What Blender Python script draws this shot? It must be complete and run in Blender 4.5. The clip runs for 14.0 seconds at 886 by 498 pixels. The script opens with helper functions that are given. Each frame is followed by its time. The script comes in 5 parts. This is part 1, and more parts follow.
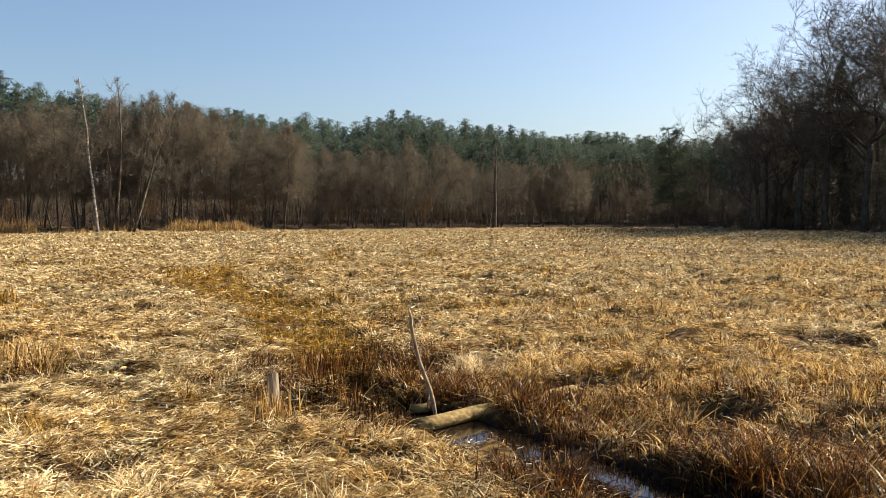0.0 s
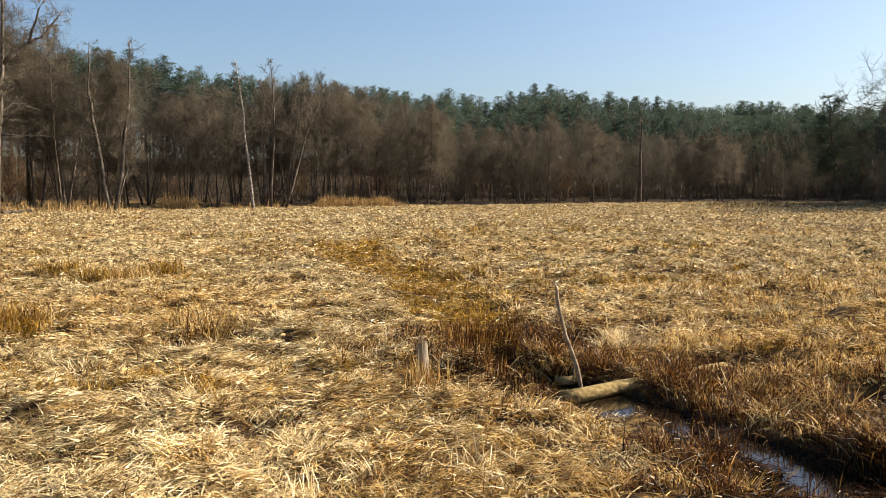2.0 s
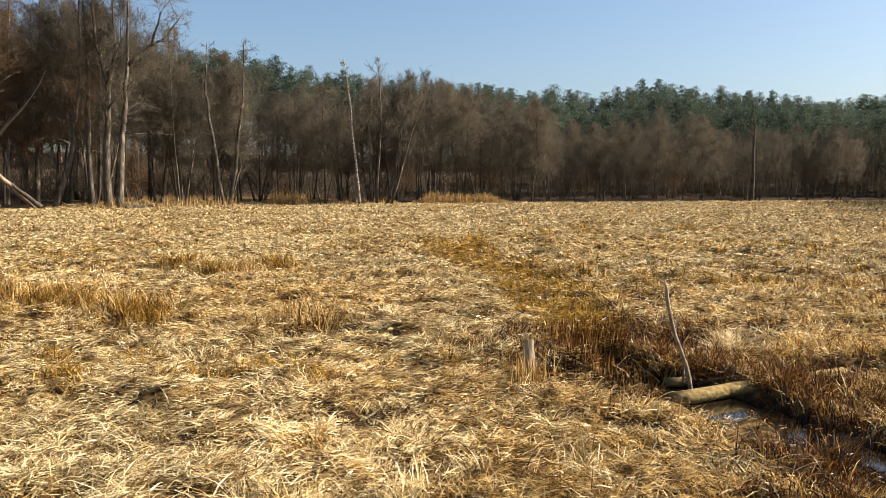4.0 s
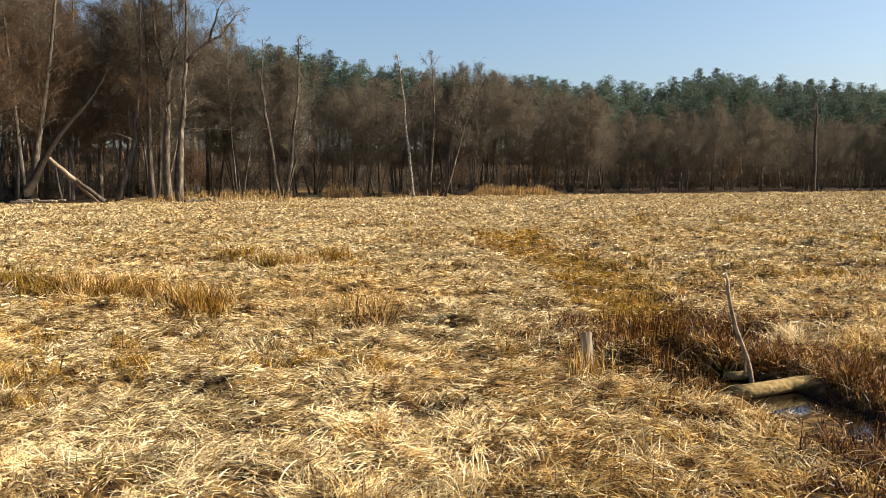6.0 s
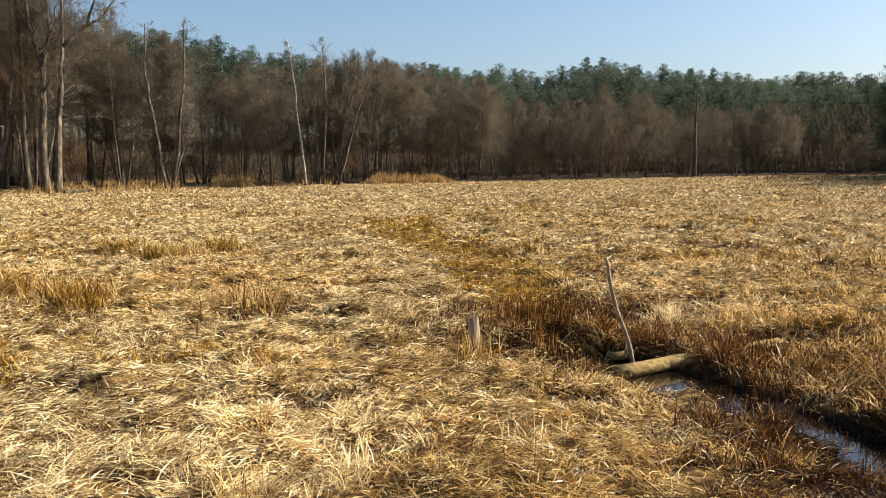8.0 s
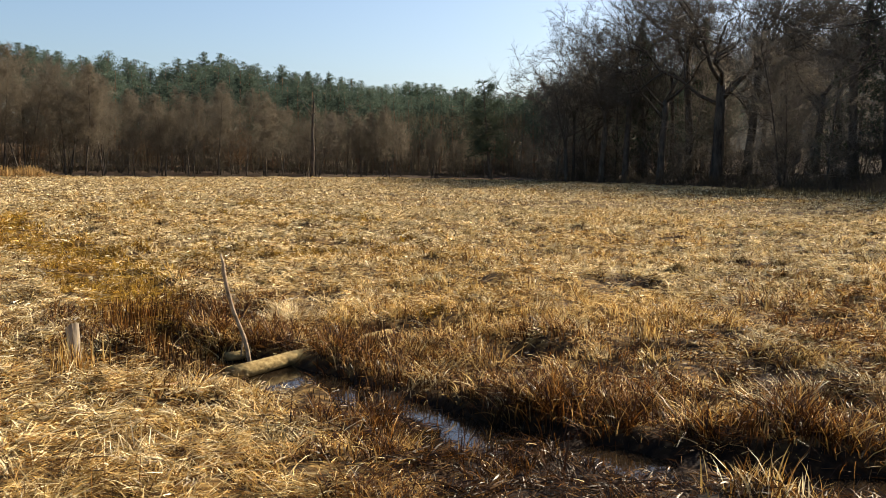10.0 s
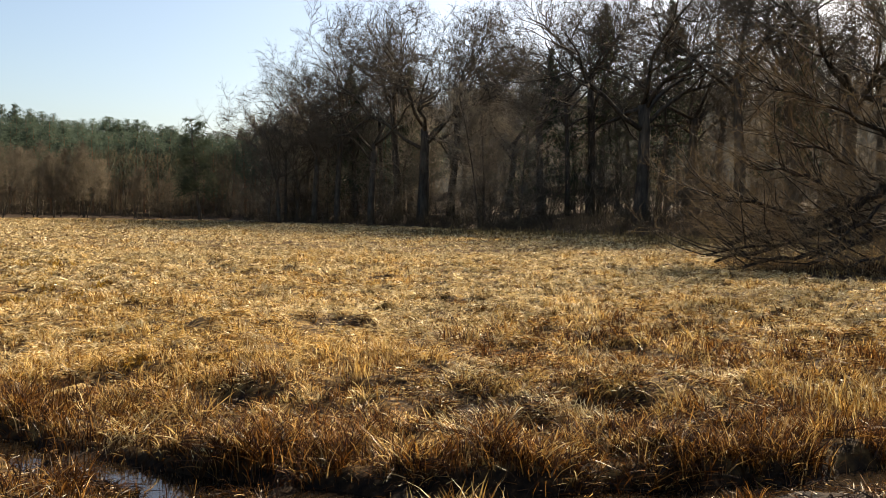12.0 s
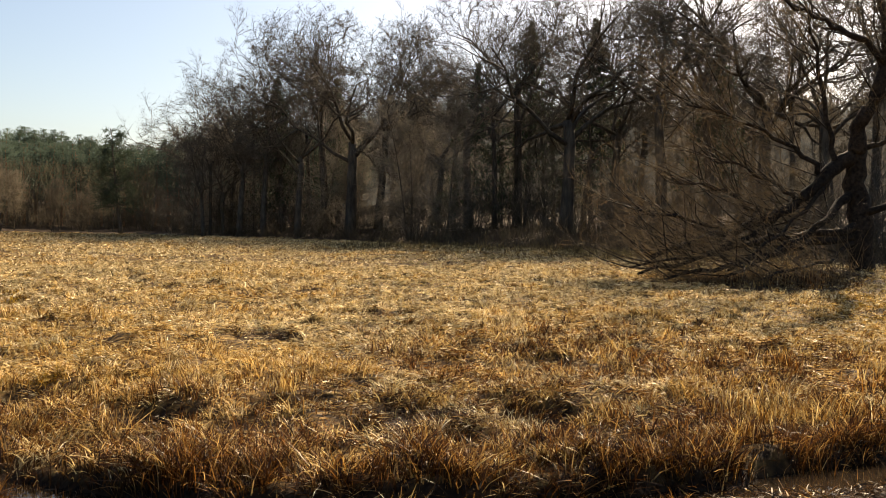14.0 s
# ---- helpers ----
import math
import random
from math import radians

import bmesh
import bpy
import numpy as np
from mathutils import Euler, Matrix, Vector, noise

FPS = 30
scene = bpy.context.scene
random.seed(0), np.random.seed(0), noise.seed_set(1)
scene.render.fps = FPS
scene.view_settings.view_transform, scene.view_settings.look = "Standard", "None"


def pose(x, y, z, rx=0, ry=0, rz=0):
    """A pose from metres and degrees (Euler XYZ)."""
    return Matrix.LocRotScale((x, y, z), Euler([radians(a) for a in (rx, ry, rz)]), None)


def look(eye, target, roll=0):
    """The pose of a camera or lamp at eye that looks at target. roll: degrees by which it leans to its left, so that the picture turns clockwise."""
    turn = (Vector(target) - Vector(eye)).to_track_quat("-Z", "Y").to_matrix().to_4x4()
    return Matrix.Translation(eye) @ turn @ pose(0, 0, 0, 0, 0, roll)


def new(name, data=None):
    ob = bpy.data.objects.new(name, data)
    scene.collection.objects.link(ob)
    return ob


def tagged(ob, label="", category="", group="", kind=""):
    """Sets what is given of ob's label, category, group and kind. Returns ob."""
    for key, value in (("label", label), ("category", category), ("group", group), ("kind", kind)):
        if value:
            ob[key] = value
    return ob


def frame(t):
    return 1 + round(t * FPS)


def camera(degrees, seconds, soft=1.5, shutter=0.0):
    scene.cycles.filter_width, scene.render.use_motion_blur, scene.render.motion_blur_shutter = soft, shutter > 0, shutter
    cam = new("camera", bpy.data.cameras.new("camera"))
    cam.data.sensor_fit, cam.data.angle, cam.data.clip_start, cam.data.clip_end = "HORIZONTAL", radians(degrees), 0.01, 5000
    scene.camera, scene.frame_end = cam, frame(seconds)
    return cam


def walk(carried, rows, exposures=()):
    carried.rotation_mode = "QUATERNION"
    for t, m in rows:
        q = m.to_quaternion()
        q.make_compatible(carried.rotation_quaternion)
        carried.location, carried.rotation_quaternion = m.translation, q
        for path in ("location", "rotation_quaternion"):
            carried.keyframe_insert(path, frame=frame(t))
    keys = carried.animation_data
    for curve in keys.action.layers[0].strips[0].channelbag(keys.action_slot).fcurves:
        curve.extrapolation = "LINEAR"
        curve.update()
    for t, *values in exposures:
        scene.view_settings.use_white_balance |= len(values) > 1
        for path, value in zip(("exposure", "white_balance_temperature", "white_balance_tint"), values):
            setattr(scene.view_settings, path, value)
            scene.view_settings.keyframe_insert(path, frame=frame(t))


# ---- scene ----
cam = camera(54.0, 14.0, soft=0.95)
EYE, TILT = 1.7, -2.3
ROWS = [  # seconds, x, y, z from the first eye, then yaw, pitch, roll in degrees
    (0, 0.000, 0.005, -0.004, 0.00, -0.03, -0.01),
    (0.5, -0.009, -0.007, -0.013, 1.61, -0.67, 0.20),
    (1, -0.020, -0.032, -0.006, 3.27, -1.24, 0.14),
    (1.5, -0.033, -0.077, -0.001, 6.57, -1.61, 0.30),
    (2, -0.035, -0.104, -0.016, 9.31, -1.67, -0.08),
    (2.5, -0.039, -0.108, -0.012, 10.78, -1.79, -0.57),
    (3, -0.045, -0.135, -0.020, 13.20, -1.54, -0.07),
    (3.5, -0.053, -0.148, -0.010, 14.83, -1.81, -0.29),
    (4, -0.065, -0.151, -0.017, 16.10, -1.91, -0.52),
    (4.2, -0.067, -0.178, -0.008, 16.64, -1.75, -0.39),
    (6.3, -0.098, -0.209, -0.024, 19.69, -2.45, -0.31),
    (6.5, -0.101, -0.216, -0.027, 19.60, -2.35, -0.20),
    (7, -0.096, -0.197, -0.021, 18.85, -2.84, -0.29),
    (7.2, -0.080, -0.187, -0.020, 18.23, -2.92, -0.23),
    (9.3, 0.001, -0.017, -0.045, -0.34, -3.58, -0.07),
    (9.5, -0.009, 0.009, -0.052, -2.32, -3.60, -0.41),
    (10, 0.023, 0.003, -0.049, -11.91, -3.26, -0.39),
    (10.5, 0.036, -0.001, -0.048, -21.78, -2.90, -0.62),
    (11, 0.047, 0.026, -0.056, -26.28, -2.05, -0.51),
    (11.5, 0.074, 0.048, -0.049, -29.11, -1.22, -0.17),
    (12, 0.084, 0.022, -0.046, -30.60, -0.55, 0.14),
    (12.5, 0.096, 0.046, -0.044, -32.30, -0.21, 0.25),
    (13, 0.096, 0.046, -0.054, -33.49, 0.03, 0.22),
    (13.5, 0.101, 0.041, -0.051, -34.10, 0.20, 0.37),
    (14, 0.101, 0.041, -0.058, -35.33, 0.32, 0.23),
]
EXPOSURES = [(0.0, 1.26, 6600, 10), (9.5, 1.26, 6650, 10), (11.0, 1.36, 6950, 10), (12.5, 1.40, 7550, 11), (14.0, 1.40, 7850, 12)]
walk(cam, [(t, pose(0, 0, EYE, TILT, 0, 0) @ pose(x, y, z, 90 + pitch, roll, yaw))
           for t, x, y, z, yaw, pitch, roll in ROWS], EXPOSURES)

# ---- sky and sun ----
SUN_AZ, SUN_EL = 65.0, 34.0     # degrees, clockwise from the y axis
world = bpy.data.worlds.new("sky")
scene.world = world
world.use_nodes = True
wn, wl = world.node_tree.nodes, world.node_tree.links
sky = wn.new("ShaderNodeTexSky")
sky.sky_type = "NISHITA"
sky.sun_disc = False
sky.sun_elevation, sky.sun_rotation = radians(SUN_EL), radians(SUN_AZ)
sky.altitude, sky.air_density, sky.dust_density, sky.ozone_density = 60, 1.0, 1.9, 3.6
wl.new(sky.outputs["Color"], wn["Background"].inputs["Color"])
wn["Background"].inputs["Strength"].default_value = 0.068
sun_data = bpy.data.lights.new("sun", "SUN")
sun_data.energy, sun_data.angle, sun_data.color = 5.0, radians(0.53), (1.0, 0.895, 0.74)
sun = new("sun", sun_data)
a, e = radians(SUN_AZ), radians(SUN_EL)
sun.matrix_world = look((60 * math.sin(a) * math.cos(e), 60 * math.cos(a) * math.cos(e), 60 * math.sin(e)), (0, 0, 0))


# ---- materials ----
def make_mat(name):
    m = bpy.data.materials.new(name)
    m.use_nodes = True
    n = m.node_tree.nodes
    n.clear()
    return m, n, m.node_tree.links


def ramp(n, stops):
    r = n.new("ShaderNodeValToRGB")
    el = r.color_ramp.elements
    while len(el) < len(stops):
        el.new(0.5)
    for k, (p, c) in zip(el, stops):
        k.position, k.color = p, (*c, 1)
    return r


def noise_node(n, l, scale, detail=4, coord="Object", stretch=None):
    tc = n.new("ShaderNodeTexCoord")
    t = n.new("ShaderNodeTexNoise")
    t.inputs["Scale"].default_value, t.inputs["Detail"].default_value = scale, detail
    src = tc.outputs[coord]
    if stretch:
        mp = n.new("ShaderNodeMapping")
        mp.inputs["Scale"].default_value = stretch
        l.new(src, mp.inputs["Vector"])
        src = mp.outputs["Vector"]
    l.new(src, t.inputs["Vector"])
    return t


def mix_rgb(n, l, fac, a_sock, b_sock, mode="MIX"):
    m = n.new("ShaderNodeMix")
    m.data_type, m.blend_type = "RGBA", mode
    if isinstance(fac, (int, float)):
        m.inputs[0].default_value = fac
    else:
        l.new(fac, m.inputs[0])
    for sock, inp in ((a_sock, m.inputs[6]), (b_sock, m.inputs[7])):
        if isinstance(sock, tuple):
            inp.default_value = (*sock, 1)
        else:
            l.new(sock, inp)
    return m.outputs[2]


def blade_mat(name, stops, through_part=0.22, patch=((0.75, 0.75, 0.75), (1.15, 1.1, 1.05))):
    """Dry leaves: colour by leaf, a slow change over the meadow, light passing through."""
    m, n, l = make_mat(name)
    out = n.new("ShaderNodeOutputMaterial")
    g = n.new("ShaderNodeNewGeometry")
    r = ramp(n, stops)
    l.new(g.outputs["Random Per Island"], r.inputs["Fac"])
    slow = noise_node(n, l, 0.55, 3)
    r2 = ramp(n, [(0.3, patch[0]), (0.7, patch[1])])
    l.new(slow.outputs["Fac"], r2.inputs["Fac"])
    col = mix_rgb(n, l, 1.0, r.outputs["Color"], r2.outputs["Color"], "MULTIPLY")
    wisps = noise_node(n, l, 5.5, 3)
    r3 = ramp(n, [(0.36, (0.34, 0.28, 0.21)), (0.5, (0.98, 0.96, 0.92)), (0.64, (1.22, 1.22, 1.22))])
    l.new(wisps.outputs["Fac"], r3.inputs["Fac"])
    col = mix_rgb(n, l, 1.0, col, r3.outputs["Color"], "MULTIPLY")
    d, t, gl = n.new("ShaderNodeBsdfDiffuse"), n.new("ShaderNodeBsdfTranslucent"), n.new("ShaderNodeBsdfGlossy")
    l.new(col, d.inputs["Color"])
    l.new(col, t.inputs["Color"])
    gl.inputs["Roughness"].default_value = 0.36
    gl.inputs["Color"].default_value = (0.9, 0.85, 0.75, 1)
    mx = n.new("ShaderNodeMixShader")
    mx.inputs[0].default_value = through_part
    l.new(d.outputs[0], mx.inputs[1])
    l.new(t.outputs[0], mx.inputs[2])
    m2 = n.new("ShaderNodeMixShader")
    m2.inputs[0].default_value = 0.022
    l.new(mx.outputs[0], m2.inputs[1])
    l.new(gl.outputs[0], m2.inputs[2])
    l.new(m2.outputs[0], out.inputs["Surface"])
    return m


def rough_mat(name, stops, scale=6.0, rough=0.9, bump=0.4, stretch=None, detail=5, vary=0.25, bump_dist=0.02, coord="Object", round_=0.0):
    """Bark, wood and earth: two scales of noise, relief, and a shift from thing to thing; round_: thin twigs, lit on both sides."""
    m, n, l = make_mat(name)
    out, b = n.new("ShaderNodeOutputMaterial"), n.new("ShaderNodeBsdfPrincipled")
    t = noise_node(n, l, scale, detail, coord, stretch)
    r = ramp(n, stops)
    l.new(t.outputs["Fac"], r.inputs["Fac"])
    big = noise_node(n, l, scale * 0.13, 2, coord)
    r2 = ramp(n, [(0.3, (1 - vary,) * 3), (0.7, (1 + vary,) * 3)])
    l.new(big.outputs["Fac"], r2.inputs["Fac"])
    col = mix_rgb(n, l, 1.0, r.outputs["Color"], r2.outputs["Color"], "MULTIPLY")
    oi = n.new("ShaderNodeObjectInfo")
    r3 = ramp(n, [(0.0, (0.8, 0.8, 0.8)), (1.0, (1.2, 1.17, 1.12))])
    l.new(oi.outputs["Random"], r3.inputs["Fac"])
    col = mix_rgb(n, l, 1.0, col, r3.outputs["Color"], "MULTIPLY")
    l.new(col, b.inputs["Base Color"])
    b.inputs["Roughness"].default_value = rough
    b.inputs["Specular IOR Level"].default_value = 0.08
    bp = n.new("ShaderNodeBump")
    bp.inputs["Strength"].default_value, bp.inputs["Distance"].default_value = bump, bump_dist
    l.new(t.outputs["Fac"], bp.inputs["Height"])
    l.new(bp.outputs["Normal"], b.inputs["Normal"])
    if round_:
        tr, mx = n.new("ShaderNodeBsdfTranslucent"), n.new("ShaderNodeMixShader")
        l.new(col, tr.inputs["Color"])
        mx.inputs[0].default_value = round_
        l.new(b.outputs[0], mx.inputs[1])
        l.new(tr.outputs[0], mx.inputs[2])
        l.new(mx.outputs[0], out.inputs["Surface"])
    else:
        l.new(b.outputs[0], out.inputs["Surface"])
    return m


STRAW = blade_mat("pale_straw", [(0.0, (0.032, 0.015, 0.005)), (0.15, (0.17, 0.098, 0.034)), (0.32, (0.60, 0.455, 0.205)), (1.0, (0.90, 0.80, 0.52))], 0.16)
BLEACHED = blade_mat("bleached_straw", [(0.0, (0.36, 0.25, 0.10)), (0.3, (0.78, 0.65, 0.38)), (1.0, (0.95, 0.87, 0.64))], 0.3)
SHADE_RUSH = blade_mat("shade_rush", [(0.0, (0.07, 0.052, 0.022)), (1.0, (0.30, 0.235, 0.11))])
GOLD = blade_mat("golden_straw", [(0.0, (0.04, 0.016, 0.004)), (0.28, (0.23, 0.108, 0.020)), (0.58, (0.58, 0.375, 0.110)), (1.0, (0.86, 0.69, 0.34))], 0.36)
SEDGE = blade_mat("brown_sedge", [(0.0, (0.014, 0.005, 0.002)), (0.5, (0.068, 0.026, 0.006)), (0.82, (0.25, 0.108, 0.020)), (1.0, (0.64, 0.43, 0.16))], 0.36)
AMBER = blade_mat("amber_grass", [(0.0, (0.06, 0.028, 0.004)), (0.5, (0.30, 0.168, 0.020)), (1.0, (0.64, 0.42, 0.075))], 0.32)
# dark leaves: litter at the ditch, elsewhere shade put into the colour
LITTER_SHADE = blade_mat("dark_litter_shade", [(0.0, (0.008, 0.004, 0.002)), (0.6, (0.038, 0.016, 0.005)), (0.92, (0.12, 0.053, 0.014)), (1.0, (0.32, 0.21, 0.09))])
REED = blade_mat("reed_straw", [(0.0, (0.32, 0.205, 0.08)), (1.0, (0.56, 0.40, 0.185))])
ALDER_BARK = rough_mat("alder_bark", [(0.3, (0.045, 0.037, 0.028)), (0.55, (0.115, 0.097, 0.076)), (0.75, (0.27, 0.23, 0.18))], 5, stretch=(1, 1, 0.3))
OAK_BARK = rough_mat("oak_bark", [(0.3, (0.045, 0.038, 0.030)), (0.7, (0.12, 0.10, 0.079))], 5, stretch=(1, 1, 0.25), bump=0.7)
BIRCH_BARK = rough_mat("birch_bark", [(0.4, (0.10, 0.085, 0.07)), (0.55, (0.34, 0.31, 0.27)), (0.8, (0.48, 0.45, 0.40))], 3.5, stretch=(1, 1, 1.6))
PALE_WOOD = rough_mat("bare_wood", [(0.3, (0.22, 0.165, 0.11)), (0.7, (0.42, 0.34, 0.25))], 7, stretch=(1, 1, 0.2))
TWIG = rough_mat("alder_twig", [(0.3, (0.10, 0.085, 0.063)), (0.7, (0.19, 0.161, 0.120))], 0.6, bump=0, round_=0.45)
# darker copy of the alder twigs: the wood's inner shade put into colour
SHADED_BRUSH = rough_mat("shaded_brushwood", [(0.3, (0.050, 0.041, 0.028)), (0.7, (0.105, 0.086, 0.058))], 0.6, bump=0, round_=0.45)
RED_TWIG = rough_mat("reddish_twig", [(0.3, (0.105, 0.068, 0.038)), (0.7, (0.20, 0.127, 0.074))], 0.6, bump=0, round_=0.45)
WILLOW_BARK = rough_mat("willow_bark", [(0.3, (0.014, 0.011, 0.009)), (0.7, (0.046, 0.036, 0.027))], 9, bump=0.9, bump_dist=0.05)
YOUNG_TWIG = rough_mat("sapling_twig", [(0.3, (0.14, 0.122, 0.098)), (0.7, (0.26, 0.225, 0.18))], 0.6, bump=0, round_=0.45)
OAK_TWIG = rough_mat("oak_twig", [(0.3, (0.06, 0.052, 0.042)), (0.7, (0.13, 0.112, 0.09))], 0.6, bump=0, round_=0.12)
WILLOW_TWIG = rough_mat("willow_twig", [(0.3, (0.10, 0.073, 0.043)), (0.7, (0.22, 0.162, 0.097))], 1.5, rough=0.8, bump=0, round_=0.2)
NEEDLE = rough_mat("pine_needles", [(0.3, (0.068, 0.094, 0.068)), (0.7, (0.115, 0.150, 0.106))], 0.5, bump=0, round_=0.35)
SPRUCE = rough_mat("spruce_needles", [(0.3, (0.040, 0.054, 0.034)), (0.7, (0.085, 0.105, 0.064))], 0.5, bump=0, round_=0.3)
PINE_BARK = rough_mat("pine_bark", [(0.3, (0.10, 0.06, 0.04)), (0.7, (0.26, 0.15, 0.09))], 4)
LOG_BARK = rough_mat("log_bark", [(0.3, (0.125, 0.085, 0.036)), (0.5, (0.23, 0.165, 0.070)), (0.72, (0.33, 0.25, 0.115))], 16, detail=8, bump=0.9, vary=0.3, stretch=(1, 1, 1.6))
STICK_BARK = rough_mat("stick_bark", [(0.3, (0.13, 0.092, 0.058)), (0.7, (0.34, 0.262, 0.18))], 18, bump=0.5)
POST_WOOD = rough_mat("weathered_wood", [(0.3, (0.16, 0.12, 0.08)), (0.7, (0.42, 0.35, 0.26))], 22, stretch=(1, 1, 0.12), bump=0.8)


def water_mat():
    m, n, l = make_mat("ditch_water")
    out, b = n.new("ShaderNodeOutputMaterial"), n.new("ShaderNodeBsdfPrincipled")
    b.inputs["Base Color"].default_value = (0.018, 0.012, 0.007, 1)
    b.inputs["Roughness"].default_value = 0.06
    t = noise_node(n, l, 9, 2)
    bp = n.new("ShaderNodeBump")
    bp.inputs["Strength"].default_value, bp.inputs["Distance"].default_value = 0.15, 0.01
    l.new(t.outputs["Fac"], bp.inputs["Height"])
    l.new(bp.outputs["Normal"], b.inputs["Normal"])
    l.new(b.outputs[0], out.inputs["Surface"])
    return m


WATER = water_mat()


def ground_mat():
    """Thatch of old straw; black mud below the water line and, as painted shade, in hollows; leaf litter, darkened for
    shade, under the trees.
    """
    m, n, l = make_mat("meadow_ground")
    out, b = n.new("ShaderNodeOutputMaterial"), n.new("ShaderNodeBsdfPrincipled")
    fine = noise_node(n, l, 7, 6, stretch=(1.0, 2.2, 1))
    r = ramp(n, [(0.36, (0.020, 0.011, 0.004)), (0.5, (0.10, 0.060, 0.021)), (0.66, (0.32, 0.215, 0.085))])
    l.new(fine.outputs["Fac"], r.inputs["Fac"])
    mid = noise_node(n, l, 0.9, 4)
    r2 = ramp(n, [(0.35, (0.62, 0.56, 0.48)), (0.62, (1.1, 1.08, 1.02))])
    l.new(mid.outputs["Fac"], r2.inputs["Fac"])
    col = mix_rgb(n, l, 1.0, r.outputs["Color"], r2.outputs["Color"], "MULTIPLY")
    big = noise_node(n, l, 0.07, 3)
    r3 = ramp(n, [(0.35, (0.86, 0.82, 0.72)), (0.65, (1.06, 1.04, 1.0))])
    l.new(big.outputs["Fac"], r3.inputs["Fac"])
    col = mix_rgb(n, l, 1.0, col, r3.outputs["Color"], "MULTIPLY")
    # leaf litter whose dark colour also holds the shade under the trees
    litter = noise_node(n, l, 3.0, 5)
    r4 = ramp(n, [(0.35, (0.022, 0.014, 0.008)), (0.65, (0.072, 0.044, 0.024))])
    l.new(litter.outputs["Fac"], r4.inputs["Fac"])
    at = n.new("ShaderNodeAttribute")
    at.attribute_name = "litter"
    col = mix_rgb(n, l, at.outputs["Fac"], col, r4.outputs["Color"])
    at2 = n.new("ShaderNodeAttribute")
    at2.attribute_name = "mud"
    mud = noise_node(n, l, 14, 5)
    r5 = ramp(n, [(0.36, (0.006, 0.004, 0.003)), (0.6, (0.026, 0.014, 0.006)), (0.74, (0.10, 0.055, 0.025))])
    l.new(mud.outputs["Fac"], r5.inputs["Fac"])
    col = mix_rgb(n, l, at2.outputs["Fac"], col, r5.outputs["Color"])
    l.new(col, b.inputs["Base Color"])
    b.inputs["Roughness"].default_value = 0.95
    b.inputs["Specular IOR Level"].default_value = 0.15
    bp = n.new("ShaderNodeBump")
    bp.inputs["Strength"].default_value, bp.inputs["Distance"].default_value = 0.8, 0.06
    l.new(fine.outputs["Fac"], bp.inputs["Height"])
    l.new(bp.outputs["Normal"], b.inputs["Normal"])
    l.new(b.outputs[0], out.inputs["Surface"])
    return m


GROUND = ground_mat()


# ---- lie of the land ----
def smooth(u):
    u = np.clip(u, 0, 1)
    return u * u * (3 - 2 * u)


def hash2(ix, iy, seed):
    n = (ix.astype(np.int64) * 374761393 + iy.astype(np.int64) * 668265263 + seed * 974634777) & 0xFFFFFFFF
    n = ((n ^ (n >> 13)) * 1274126177) & 0xFFFFFFFF
    return ((n ^ (n >> 16)) & 0xFFFF) / 65535.0


def vnoise(x, y, seed):
    ix, iy = np.floor(x), np.floor(y)
    u, v = smooth(x - ix), smooth(y - iy)
    a0, b0 = hash2(ix, iy, seed), hash2(ix + 1, iy, seed)
    a1, b1 = hash2(ix, iy + 1, seed), hash2(ix + 1, iy + 1, seed)
    return (a0 * (1 - u) + b0 * u) * (1 - v) + (a1 * (1 - u) + b1 * u) * v


# the ditch: x, y, half width, depth
DITCH = [(-9.0, 31, 0.9, 0.02), (-7.2, 26, 0.95, 0.03), (-5.9, 21.8, 0.95, 0.06), (-4.25, 18.4, 0.85, 0.08), (-2.75, 15.3, 0.8, 0.10), (-1.75, 12.4, 0.75, 0.12), (-1.25, 10.6, 0.6, 0.15),
         (-1.05, 9.3, 0.45, 0.19), (-0.85, 8.5, 0.34, 0.21), (-0.48, 7.94, 0.24, 0.22), (-0.1, 7.65, 0.26, 0.25), (0.4, 7.07, 0.36, 0.28), (0.91, 6.38, 0.26, 0.25), (1.44, 5.55, 0.30, 0.25),
         (2.05, 4.92, 0.34, 0.26), (2.95, 4.2, 0.36, 0.27), (4.1, 3.8, 0.38, 0.28), (5.2, 3.5, 0.34, 0.27), (6.4, 3.4, 0.32, 0.25), (9.5, 2.8, 0.3, 0.24)]
WATER_Z = -0.105
EDGE_AZ = [-180, -90, -60, -46, -36, -25, -12, 0, 5, 15, 22, 28, 34, 40, 48, 56, 62, 75, 110, 180]
EDGE_D = [40, 55, 66, 70, 74, 82, 86, 92, 99, 96, 90, 80, 69, 61, 60, 52, 46, 40, 36, 40]


def ditch_at(x, y):
    """Distance from the ditch's middle line in half widths (the far bank is the steeper), and the depth there."""
    best, dep = np.full(x.shape, 1e9), np.zeros(x.shape)
    for (x0, y0, w0, d0), (x1, y1, w1, d1) in zip(DITCH, DITCH[1:]):
        k = np.clip(((x - x0) * (x1 - x0) + (y - y0) * (y1 - y0)) / ((x1 - x0) ** 2 + (y1 - y0) ** 2), 0, 1)
        s = np.hypot(x - x0 - k * (x1 - x0), y - y0 - k * (y1 - y0)) / (w0 + k * (w1 - w0))
        far = (x1 - x0) * (y - y0) - (y1 - y0) * (x - x0) > 0
        s = s * np.where(far, 1.35, 0.85)
        dep = np.where(s < best, d0 + k * (d1 - d0), dep)
        best = np.minimum(best, s)
    return best, dep


